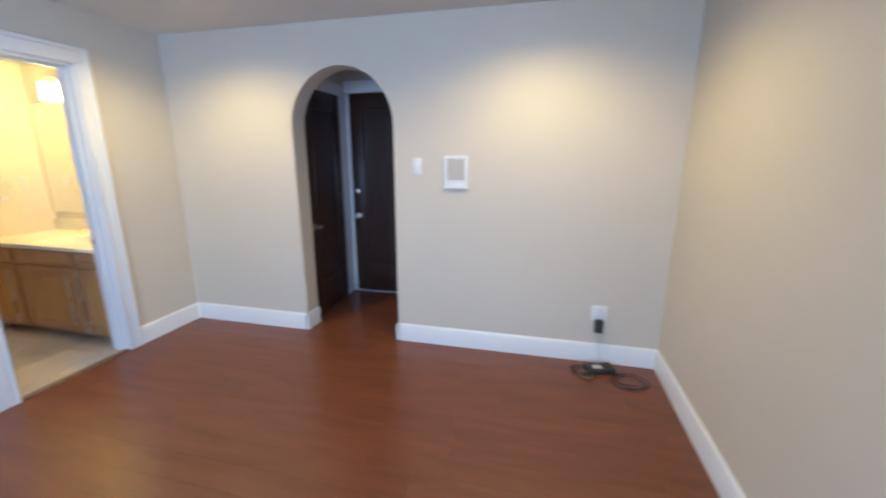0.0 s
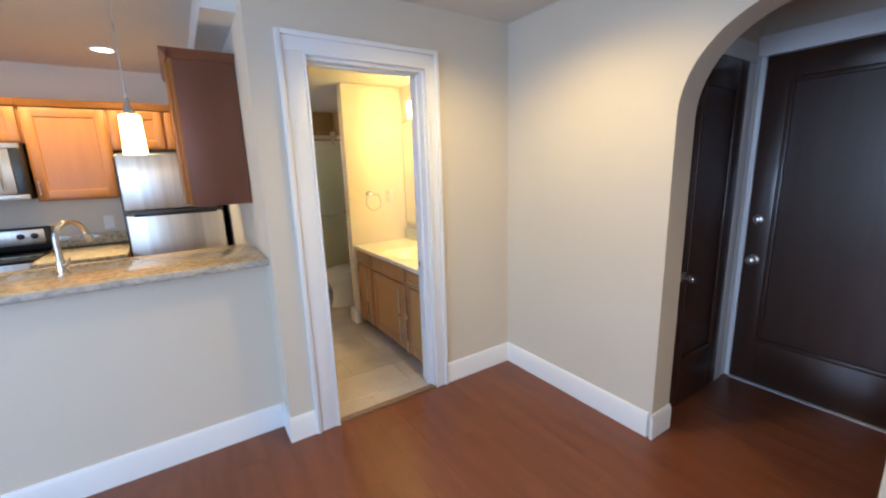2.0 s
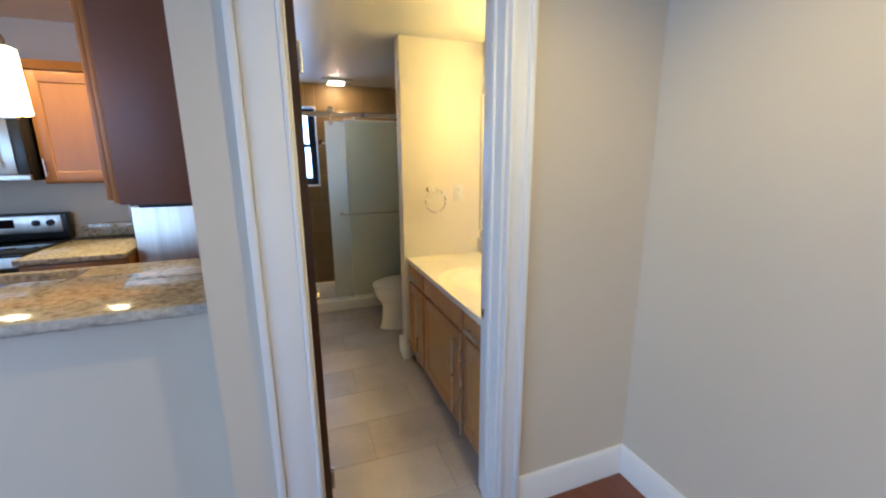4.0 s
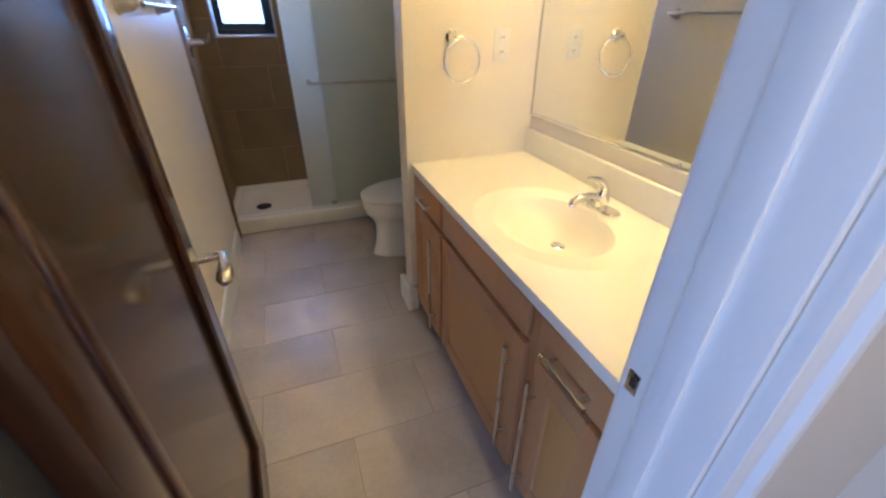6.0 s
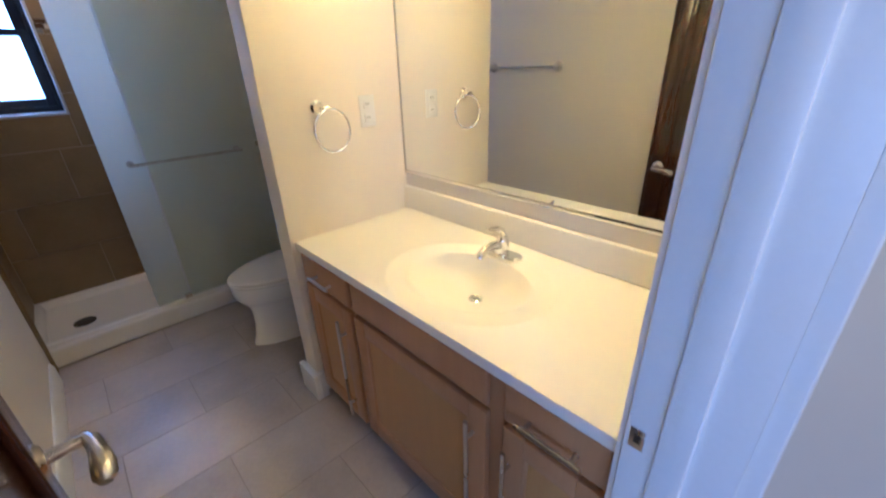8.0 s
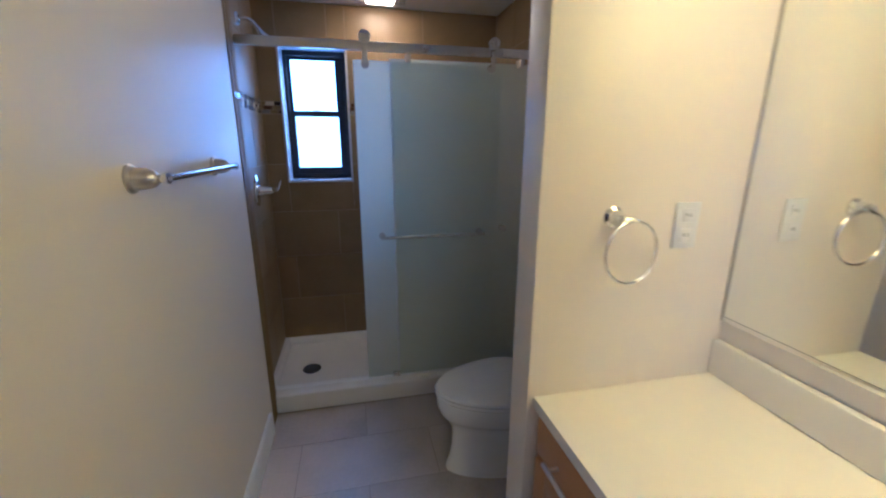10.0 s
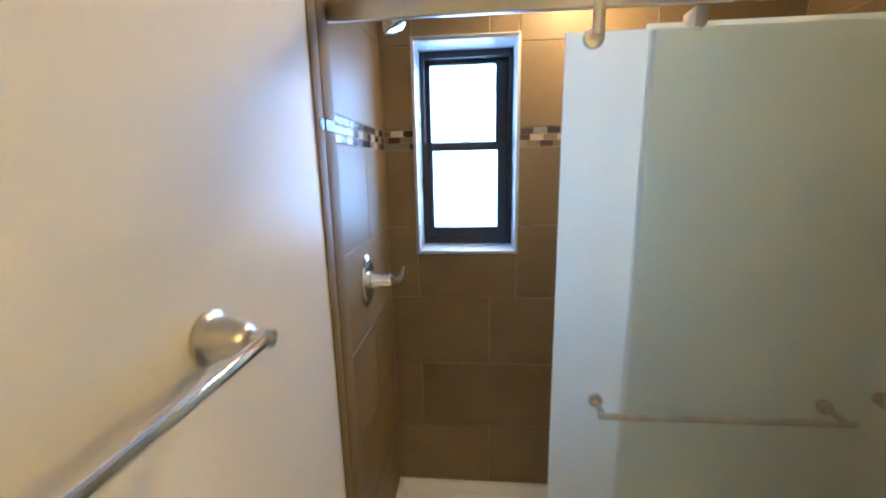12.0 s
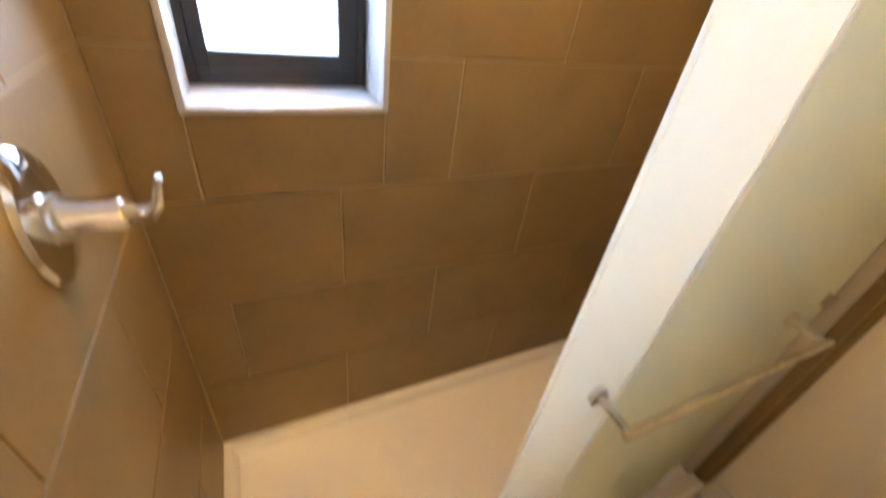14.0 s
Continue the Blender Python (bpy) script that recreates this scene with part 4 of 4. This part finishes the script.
for y in (1.582, 2.128):
    part("post", lathe(bmesh.new(), [(0, 0.0005), (0.032, 0.0005), (0.032, 0.005), (0.027, 0.008), (0.025, 0.010), (0.024, 0.026), (0.021, 0.040), (0.017, 0.049), (0.013, 0.053), (0.009, 0.055), (0.009, 0.062), (0, 0.064)], Matrix.Translation((0, y, 0)) @ pose(0, 0, 0, 0, 90, 0)), "nickel", tb, "satin nickel bell-shaped post")
    part("finial", lathe(bmesh.new(), [(0, -0.013), (0.009, -0.010), (0.013, 0), (0.009, 0.010), (0, 0.013)], Matrix.Translation((0.070, y, 0)) @ pose(0, 0, 0, 90)), "chrome", tb)
part("bar", cyl(bmesh.new(), (0.070, 1.582, 0), (0.070, 2.128, 0), 0.0080, seg=18), "chrome", tb)

# ---------------------------------------------------------------- toilet
to = thing("toilet", "white porcelain toilet with a closed lid, tank at the wall", "toilet", at=(-0.066, 2.038, 0))


def egg(x_back, x_front, half, z, k=36):
    """An egg-shaped ring, blunt at the back and long at the front (towards -x)."""
    c = x_back - 0.36 * (x_back - x_front)
    out = []
    for i in range(k):
        a = 2 * math.pi * i / k
        u, v = math.cos(a), math.sin(a)
        out.append((c + u * (x_back - c) if u > 0 else c + u * (c - x_front), half * v * (1 - 0.10 * (u < 0) * u * u), z))
    return out


part("pedestal", loft(bmesh.new(), [egg(-0.10, -0.664, 0.128, 0), egg(-0.10, -0.662, 0.126, 0.02), egg(-0.11, -0.648, 0.114, 0.05), egg(-0.11, -0.636, 0.106, 0.12), egg(-0.11, -0.634, 0.106, 0.20), egg(-0.12, -0.644, 0.118, 0.235), egg(-0.13, -0.668, 0.145, 0.265), egg(-0.15, -0.690, 0.168, 0.295), egg(-0.15, -0.701, 0.180, 0.335), egg(-0.15, -0.703, 0.182, 0.375)]), "porcelain", to)
part("seat", loft(bmesh.new(), [egg(-0.19, -0.700, 0.182, 0.378), egg(-0.185, -0.708, 0.188, 0.384), egg(-0.185, -0.708, 0.188, 0.392), egg(-0.19, -0.703, 0.184, 0.396)]), "porcelain", to)
part("lid", loft(bmesh.new(), [egg(-0.19, -0.702, 0.184, 0.399), egg(-0.185, -0.710, 0.190, 0.405), egg(-0.19, -0.704, 0.186, 0.414), egg(-0.21, -0.66, 0.16, 0.420)]), "porcelain", to)
part("hinge", cyl(bmesh.new(), (-0.20, -0.09, 0.405), (-0.20, 0.09, 0.405), 0.010), "porcelain", to)
boxed("tank", (-0.185, 0.006, -0.190, 0.190, 0.37, 0.715), "porcelain", to, 0.022, "", 4)
boxed("tank_lid", (-0.196, 0.008, -0.199, 0.199, 0.716, 0.752), "porcelain", to, 0.012, "", 3)
part("flush_button", lathe(bmesh.new(), [(0, 0.7525), (0.024, 0.7525), (0.024, 0.757), (0.020, 0.759), (0, 0.759)], Matrix.Translation((-0.09, 0.0, 0))), "chrome", to, "oval chrome flush button")
for y in (-0.098, 0.098):
    part("bolt_cap", lathe(bmesh.new(), [(0.012, 0.0), (0.012, 0.018), (0.008, 0.024), (0, 0.025)], Matrix.Translation((-0.30, y * 1.32, 0.0))), "porcelain", to)
sv = thing("supply_valve", "chrome water supply valve beside the toilet", "valve", at=(XR, 2.36, 0.17))
part("escutcheon", lathe(bmesh.new(), [(0, 0.0005), (0.028, 0.0005), (0.024, 0.008), (0, 0.010)], pose(0, 0, 0, 0, -90, 0)), "chrome", sv)
part("stem", cyl(bmesh.new(), (-0.008, 0, 0), (-0.06, 0, 0), 0.008), "chrome", sv)
part("handle", lathe(bmesh.new(), [(0, 0), (0.018, 0), (0.020, 0.006), (0.012, 0.012), (0, 0.012)], pose(-0.06, 0, 0, 0, -90, 0)), "black", sv)
part("hose", tube(bmesh.new(), [(-0.045, 0, 0.008), (-0.05, -0.01, 0.08), (-0.07, -0.06, 0.16), (-0.09, -0.13, 0.205)], 0.006, 8), "nickel", sv)

# ---------------------------------------------------------------- shower
CY0, CY1, CZ = 2.585, 2.70, 0.11
pan = thing("shower_pan", "white acrylic shower pan with a raised front curb", "shower pan")
bm = bmesh.new()
box(bm, SX0 + 0.001, SX1 - 0.001, CY0, CY1, 0, CZ, 0.012, 3)
part("curb", bm, "acrylic", pan)
u0, u1, v0, v1 = SX0 + 0.001, SX1 - 0.001, CY1 - 0.012, YB - 0.001
DXc, DYc = -1.385, 2.945
rings = []
for inset, z in ((0, 0.10), (0.020, 0.10), (0.030, 0.092), (0.040, 0.060), (0.055, 0.052)):
    rings.append([(u0 + inset, v0 + inset, z), (u1 - inset, v0 + inset, z), (u1 - inset, v1 - inset, z), (u0 + inset, v1 - inset, z)])
rings.append([(DXc - 0.06, DYc - 0.06, 0.044), (DXc + 0.06, DYc - 0.06, 0.044), (DXc + 0.06, DYc + 0.06, 0.044), (DXc - 0.06, DYc + 0.06, 0.044)])
bm = bmesh.new()
loft(bm, rings, False)
f = bm.faces.new([v for v in bm.verts][-4:])
part("basin", bm, "acrylic", pan)
part("drain", lathe(bmesh.new(), [(0, 0.049), (0.046, 0.049), (0.054, 0.047), (0.056, 0.043), (0, 0.043)], Matrix.Translation((DXc, DYc, 0))), "rubber", pan, "dark bronze round drain cover")

GY = 2.648
en = thing("shower_enclosure", "sliding frosted glass shower door on a steel rail", "shower door")
boxed("rail", (SX0 + 0.022, SX1 - 0.035, GY - 0.040, GY - 0.022, 1.832, 1.872), "nickel", en, 0.004, "flat brushed steel rail")
for x in (SX0 + 0.014, SX1 - 0.030):
    part("rail_bracket", cyl(bmesh.new(), (x - 0.012, GY - 0.031, 1.852), (x + 0.012, GY - 0.031, 1.852), 0.026), "nickel", en)
sl = boxed("sliding_panel", (-1.040, -0.305, GY - 0.004, GY + 0.004, CZ + 0.010, 1.798), "frosted", en, 0.001, "frosted glass sliding panel")
fx = boxed("fixed_panel", (-0.868, SX1 - 0.030, GY + 0.020, GY + 0.028, CZ + 0.006, 1.815), "frosted", en, 0.001, "frosted glass fixed panel")
# strip added on the sliding panel's front, imitating the fixed edge's streak of light
boxed("glass_edge", (-0.872, -0.859, GY - 0.0062, GY - 0.0042, CZ + 0.012, 1.796), "streakglass", en, 0.001, "pale strip on the sliding panel, drawn as a bright streak")
for x in (-0.985, -0.362):
    part("roller", lathe(bmesh.new(), [(0, 0), (0.026, 0), (0.028, 0.004), (0.028, 0.014), (0.022, 0.018), (0, 0.018)], pose(x, GY - 0.042, 1.888, 90)), "nickel", en)
    part("hanger", lathe(bmesh.new(), [(0, 0), (0.020, 0), (0.021, 0.004), (0.020, 0.014), (0, 0.016)], pose(x, GY - 0.006, 1.782, 90)), "nickel", en)
    boxed("hanger_strap", (x - 0.012, x + 0.012, GY - 0.046, GY - 0.041, 1.78, 1.89), "nickel", en, 0.002)
for x in (-0.78, -0.20):
    boxed("rail_clamp", (x - 0.012, x + 0.012, GY - 0.021, GY + 0.034, 1.795, 1.832), "nickel", en, 0.003)
hb = part("handle_bar", cyl(bmesh.new(), (-0.944, GY - 0.074, 0.952), (-0.390, GY - 0.074, 0.952), 0.0075, seg=16), "steel", en, "brushed steel towel bar handle")
for x in (-0.934, -0.405):
    part("handle_post", cyl(bmesh.new(), (x, GY - 0.074, 0.952), (x, GY - 0.0045, 0.952), 0.007, seg=14), "nickel", hb)
    part("handle_rose", cyl(bmesh.new(), (x, GY - 0.014, 0.952), (x, GY - 0.0045, 0.952), 0.017), "nickel", hb)
part("inside_knob", cyl(bmesh.new(), (-0.262, GY - 0.012, 0.962), (-0.262, GY + 0.019, 0.962), 0.017), "nickel", en, "round steel knob through the glass")
boxed("wall_channel", (SX0 + 0.0005, SX0 + 0.016, GY - 0.022, GY + 0.006, CZ, 1.88), "channel", en, 0.003)
boxed("wall_channel", (SX1 - 0.030, SX1 - 0.0005, GY - 0.012, GY + 0.036, CZ, 1.86), "channel", en, 0.003)
boxed("bottom_track", (SX0 + 0.024, SX1 - 0.032, GY - 0.010, GY + 0.034, CZ + 0.0003, CZ + 0.0055), "porcelain", en, 0.002)
boxed("bottom_guide", (-0.90, -0.86, GY - 0.016, GY + 0.036, CZ + 0.0056, CZ + 0.034), "nickel", en, 0.003)

# tile edge strips where the paint meets the tile
for nm, b in (("trim", (XL, XL + 0.003, 2.498, 2.542, 0.0, HB)), ("trim", (XL - 0.05, XL + 0.004, 2.5425, 2.6035, 0.0, HB))):
    setting(boxed(nm, b, "brass", bevel=0.002), "brown tiled edge strip beside the shower tile", "trim")
setting(boxed("trim", (SX1, XR + 0.01, 2.588, 2.6035, CZ, HB), "brass", bevel=0.003), "brown tiled return at the shower's far side", "trim")

# valve and shower head
va = thing("shower_valve", "chrome shower valve with a curved lever", "shower valve", at=(SX0, 2.957, 1.167))
part("plate", loft(bmesh.new(), [[(x, 0.062 * f * math.cos(2 * math.pi * i / 36), 0.086 * f * math.sin(2 * math.pi * i / 36)) for i in range(36)] for f, x in ((1, 0.0005), (1, 0.004), (0.92, 0.010), (0.5, 0.014))]), "chrome", va)
part("body", lathe(bmesh.new(), [(0, 0.01), (0.030, 0.01), (0.028, 0.03), (0.022, 0.045), (0.021, 0.075), (0.017, 0.085), (0, 0.087)], pose(0, 0, 0, 0, 90, 0)), "chrome", va)
part("lever", tube(bmesh.new(), [(0.070, 0, 0.0), (0.085, -0.004, 0.004), (0.100, -0.012, 0.003), (0.113, -0.020, 0.008), (0.123, -0.025, 0.022), (0.128, -0.027, 0.042), (0.132, -0.028, 0.056)], [0.015, 0.014, 0.011, 0.009, 0.007, 0.0055, 0.004]), "chrome", va)
sh = thing("wall_shower", "chrome shower head on a short bent arm", "shower head", at=(SX0, 2.957, 2.02))
part("flange", lathe(bmesh.new(), [(0, 0.0005), (0.030, 0.0005), (0.026, 0.008), (0.012, 0.014), (0, 0.014)], pose(0, 0, 0, 0, 90, 0)), "chrome", sh)
part("arm", tube(bmesh.new(), [(0.005, 0, 0), (0.05, 0, 0.0), (0.075, 0, -0.012), (0.098, 0, -0.045)], 0.009), "chrome", sh)
part("head", lathe(bmesh.new(), [(0, 0.0), (0.012, 0.0), (0.014, 0.02), (0.020, 0.035), (0.034, 0.060), (0.036, 0.072), (0.030, 0.076), (0, 0.076)], Matrix.Translation((0.094, 0, -0.038)) @ pose(0, 0, 0, 0, 150, 0)), "chrome", sh)

# ceiling fan light
fl = thing("fan_light", "square bathroom ceiling fan with a lit lens", "ceiling light", at=(-0.865, 3.09, HB))
boxed("grille", (-0.15, 0.15, -0.13, 0.13, -0.018, -0.0005), "white", fl, 0.008)
boxed("lens", (-0.075, 0.075, -0.07, 0.07, -0.030, -0.0185), "fanlight", fl, 0.006)
for i in range(5):
    for s in (-1, 1):
        boxed("slot", (min(s * (0.088 + i * 0.012), s * (0.093 + i * 0.012)), max(s * (0.088 + i * 0.012), s * (0.093 + i * 0.012)), -0.09, 0.09, -0.0195, -0.0182), "black", fl)

# ---------------------------------------------------------------- shower window
win = setting(thing("window_1", "small dark-framed double-hung window in the shower wall", "window"), "small dark-framed double-hung window in the shower wall", "window")
for q in ((WX0 + 0.001, WX0 + 0.009, YB + 0.002, YB + 0.17, WZ0, WZ1), (WX1 - 0.009, WX1 - 0.001, YB + 0.002, YB + 0.17, WZ0, WZ1), (WX0 + 0.009, WX1 - 0.009, YB + 0.002, YB + 0.17, WZ1 - 0.009, WZ1 - 0.001)):
    boxed("reveal", q, "reveal", win, 0.001)
boxed("window_sill", (WX0 + 0.009, WX1 - 0.009, YB - 0.004, YB + 0.17, WZ0 + 0.001, WZ0 + 0.014), "reveal", win, 0.003)
for q in ((WX0 - 0.004, WX0 + 0.009, WZ0 + 0.001, WZ1 - 0.001), (WX1 - 0.009, WX1 + 0.004, WZ0 + 0.001, WZ1 - 0.001), (WX0 - 0.004, WX1 + 0.004, WZ1 - 0.0008, WZ1 + 0.006)):
    boxed("edge_trim", (q[0], q[1], YB - 0.003, YB + 0.0018, q[2], q[3]), "reveal", win, 0.001)
FX0, FX1, FZ0, FZ1, FY = -1.461, -1.078, 1.192, 1.986, YB + 0.145
fm = bmesh.new()
for q in ((FX0, FX0 + 0.018, FZ0, FZ1), (FX1 - 0.018, FX1, FZ0, FZ1), (FX0 + 0.018, FX1 - 0.018, FZ1 - 0.028, FZ1), (FX0 + 0.018, FX1 - 0.018, FZ0, FZ0 + 0.03)):
    box(fm, q[0], q[1], FY, FY + 0.07, q[2], q[3], 0.002)
part("window_frame", fm, "winframe", win)


def sash(z0, z1, y, x0, x1, gx0, gx1, gz0, gz1, pane):
    bm = bmesh.new()
    for q in ((x0, gx0, z0, z1), (gx1, x1, z0, z1), (gx0, gx1, z0, gz0), (gx0, gx1, gz1, z1)):
        box(bm, q[0], q[1], y, y + 0.028, q[2], q[3], 0.002)
    s = part("sash", bm, "winframe", win)
    g = boxed("pane", (gx0 - 0.003, gx1 + 0.003, y + 0.010, y + 0.015, gz0 - 0.003, gz1 + 0.003), pane, s)
    g.visible_shadow = False


sash(FZ0 + 0.030, 1.622, FY + 0.005, FX0 + 0.018, FX1 - 0.018, -1.414, -1.140, 1.265, 1.592, "obscure")
sash(1.594, FZ1 - 0.028, FY + 0.036, FX0 + 0.018, FX1 - 0.018, -1.422, -1.148, 1.630, 1.940, "pane")
lk = boxed("sash_lock", (-1.298, -1.252, FY - 0.004, FY + 0.03, 1.6225, 1.633), "nickel", win, 0.003)
# unseen living room windows that let the daylight in
for nm, b in (("window_2", (X0 - 0.10, X0 - 0.06, -3.12, -0.88, 0.6, 2.1)), ("window_3", (-4.62, -3.38, Y0 - 0.10, Y0 - 0.06, 0.62, 2.12))):
    x0, x1, y0, y1, z0, z1 = b
    w = setting(new(nm), "white framed living room window", "window")
    along_y = y1 - y0 > x1 - x0
    for k in range(4):
        if along_y:
            q = ((x0, x1, y0, y0 + 0.05, z0, z1), (x0, x1, y1 - 0.05, y1, z0, z1), (x0, x1, y0 + 0.05, y1 - 0.05, z0, z0 + 0.05), (x0, x1, y0 + 0.05, y1 - 0.05, z1 - 0.05, z1))[k]
        else:
            q = ((x0, x0 + 0.05, y0, y1, z0, z1), (x1 - 0.05, x1, y0, y1, z0, z1), (x0 + 0.05, x1 - 0.05, y0, y1, z0, z0 + 0.05), (x0 + 0.05, x1 - 0.05, y0, y1, z1 - 0.05, z1))[k]
        boxed("window_frame", q, "white", w)

# ---------------------------------------------------------------- pieces: tiles, mosaic, floor boards, floor tiles
def tile_mesh(name, w, h, t, material, bev=0.0015):
    """A flat piece w by h, its face at z = 0 looking up, with a soft edge."""
    bm = bmesh.new()
    a = [(0, 0), (w, 0), (w, h), (0, h)]
    b = [(bev, bev), (w - bev, bev), (w - bev, h - bev), (bev, h - bev)]
    lo = [bm.verts.new((x, y, -t)) for x, y in a]
    mid = [bm.verts.new((x, y, -bev)) for x, y in a]
    up = [bm.verts.new((x, y, 0)) for x, y in b]
    for i in range(4):
        j = (i + 1) % 4
        bm.faces.new((lo[i], lo[j], mid[j], mid[i]))
        bm.faces.new((mid[i], mid[j], up[j], up[i]))
    bm.faces.new(up)
    me = bpy.data.meshes.new(name)
    bm.to_mesh(me)
    bm.free()
    me.materials.append(M[material])
    return me


MESHES = {}


def piece(name, w, h, t, material, m, parent, bev=0.0015):
    key = (name, round(w, 4), round(h, 4), material)
    if key not in MESHES:
        MESHES[key] = tile_mesh(name, w, h, t, material, bev)
    ob = new(name, MESHES[key])
    ob.parent = parent
    ob.matrix_world = m
    return ob


def cut(spans, a, b):
    """Spans without what lies between a and b."""
    out = []
    for u, v in spans:
        if v <= a or u >= b:
            out.append((u, v))
        else:
            if u < a - 0.004:
                out.append((u, a))
            if v > b + 0.004:
                out.append((b, v))
    return out


G = 0.0016                                     # half a joint
ROWS = [(0.095, 0.389, 1), (0.389, 0.690, 0), (0.690, 0.991, 1), (0.991, 1.293, 0), (1.293, 1.5945, 1), (1.6665, 1.968, 0), (1.968, HB, 1)]
back_wall, left_wall, right_wall = (bpy.data.objects[n] for n in ("wall_shower_back", "wall_shower_left", "wall_shower_right"))
FACE_BACK = lambda x, z: Matrix(((1, 0, 0, x), (0, 0, -1, YB), (0, 1, 0, z), (0, 0, 0, 1)))
FACE_LEFT = lambda y, z: Matrix(((0, 0, 1, SX0), (-1, 0, 0, y), (0, 1, 0, z), (0, 0, 0, 1)))
FACE_RIGHT = lambda y, z: Matrix(((0, 0, -1, SX1), (1, 0, 0, y), (0, 1, 0, z), (0, 0, 0, 1)))


def tiled(lo, hi, first, parent, face, window=False, flip=False):
    for z0, z1, k in ROWS:
        x = first + k * 0.292 - 1.752
        while x < hi:
            a, b = max(lo, x), min(hi, x + 0.584)
            x += 0.584
            if b - a < 0.01:
                continue
            parts = [(a, b, z0, z1)]
            if window and z1 > WZ0 and z0 < WZ1 and b > WX0 and a < WX1:
                parts = []
                if a < WX0:
                    parts.append((a, WX0, z0, z1))
                if b > WX1:
                    parts.append((WX1, b, z0, z1))
                aa, bb = max(a, WX0), min(b, WX1)
                if z0 < WZ0 - 0.01:
                    parts.append((aa, bb, z0, WZ0))
                if z1 > WZ1 + 0.01:
                    parts.append((aa, bb, WZ1, z1))
            for p, q, r0, r1 in parts:
                if q - p > 0.012 and r1 - r0 > 0.012:
                    s = q if flip else p
                    piece("tile", q - p - 2 * G, r1 - r0 - 2 * G, 0.0025, "walltile", face(s + (-G if flip else G), r0 + G), parent)


tiled(SX0 + 0.001, SX1 - 0.001, -1.468, back_wall, FACE_BACK, True)
tiled(2.604, YB - 0.001, 2.736, left_wall, FACE_LEFT, flip=True)
tiled(2.604, YB - 0.001, 2.70, right_wall, FACE_RIGHT)

# glass mosaic band: three courses of small bricks in five colours
for nm, c1, c2, ro in (("mosaic_cream", (0.60, 0.50, 0.31), (0.68, 0.58, 0.38), 0.24), ("mosaic_brown", (0.055, 0.026, 0.012), (0.085, 0.042, 0.02), 0.24),
                       ("mosaic_tan", (0.20, 0.145, 0.07), (0.27, 0.20, 0.10), 0.2), ("mosaic_grey", (0.20, 0.19, 0.17), (0.27, 0.26, 0.23), 0.26), ("mosaic_black", (0.018, 0.013, 0.010), (0.03, 0.02, 0.016), 0.2)):
    M[nm] = surf(nm, c1, c2, 8, ro, 0.04, fine=50, bump=0.05)
rnd = random.Random(11)
KINDS = ["mosaic_cream", "mosaic_brown", "mosaic_tan", "mosaic_grey", "mosaic_black", "mosaic_tan", "mosaic_brown"]


def mosaic(lo, hi, parent, face, flip=False, gap=None):
    for k in range(3):
        z = 1.5950 + k * 0.0239
        x = lo - 0.025 * (k % 2) - 0.012 * k
        last = None
        while x < hi:
            w = 0.050
            a, b = max(lo, x), min(hi, x + w)
            x += w
            for p, q in (cut([(a, b)], *gap) if gap else [(a, b)]):
                if q - p > 0.008:
                    kind = rnd.choice([c for c in KINDS if c != last])
                    last = kind
                    s = q if flip else p
                    piece("mosaic_tile", round(q - p - 0.002, 3), 0.0219, 0.0025, kind, face(s + (-0.001 if flip else 0.001), z + 0.001), parent, 0.0012)


mosaic(SX0 + 0.002, SX1 - 0.002, back_wall, FACE_BACK, gap=(WX0, WX1))
mosaic(2.606, YB - 0.002, left_wall, FACE_LEFT, True)
mosaic(2.606, YB - 0.002, right_wall, FACE_RIGHT)
# the band carried round the tiled edge beside the door
for y0, y1, x, kind in ((2.518, 2.540, XL + 0.0042, "mosaic_black"), (2.545, 2.600, XL + 0.0052, "mosaic_brown")):
    m = Matrix(((0, 0, 1, x), (-1, 0, 0, y1), (0, 1, 0, 1.6065), (0, 0, 0, 1)))
    piece("mosaic_tile", y1 - y0, 0.0239, 0.0025, kind, m, left_wall, 0.0012)

# bathroom floor tiles, long side across the room, half-bond
FLAT = lambda x, y: Matrix.Translation((x, y, 0.0024))
PITCH = 0.307
for k in range(-3, 8):
    y0 = 0.783 + k * PITCH
    a, b = max(0.031, y0), min(2.584, y0 + PITCH)
    if b - a < 0.02:
        continue
    x = -1.068 + (0.308 if k % 2 == 0 else 0) - 1.232
    while x < XR:
        p, q = max(XL + 0.001, x), min(XR - 0.001, x + 0.616)
        x += 0.616
        if a < YW:
            p, q = max(p, DL + 0.0185), min(q, DR - 0.0185)
        if q - p > 0.02:
            piece("floor_tile", q - p - 0.003, b - a - 0.003, 0.0015, "floortile", FLAT(p + 0.0015, a + 0.0015), BFLOOR)

# living room floor boards along y, staggered ends
rnd = random.Random(5)
w = 0.150
x = X0 + 0.001
while x < 1.08:
    wx = min(w, 1.08 - x)
    far = 0.18 if x < -1.60 else 0.0
    y = Y0 - rnd.random() * 1.2
    while y < far:
        ln = rnd.choice((1.0, 1.2, 1.4))
        a, b = max(Y0, y), min(far, y + ln)
        y += ln
        if b - a > 0.02 and wx > 0.01:
            piece("floor_board", wx - 0.0006, b - a - 0.0006, 0.0012, "plank", Matrix.Translation((x + 0.0003, a + 0.0003, 0.0)), FLOOR, 0.0003)
    x += w
setting(boxed("floor_kitchen", (X0, -1.60, 0.18, KB, -0.001, 0.0), "plank"), "dark cherry wooden kitchen floor", "floor")
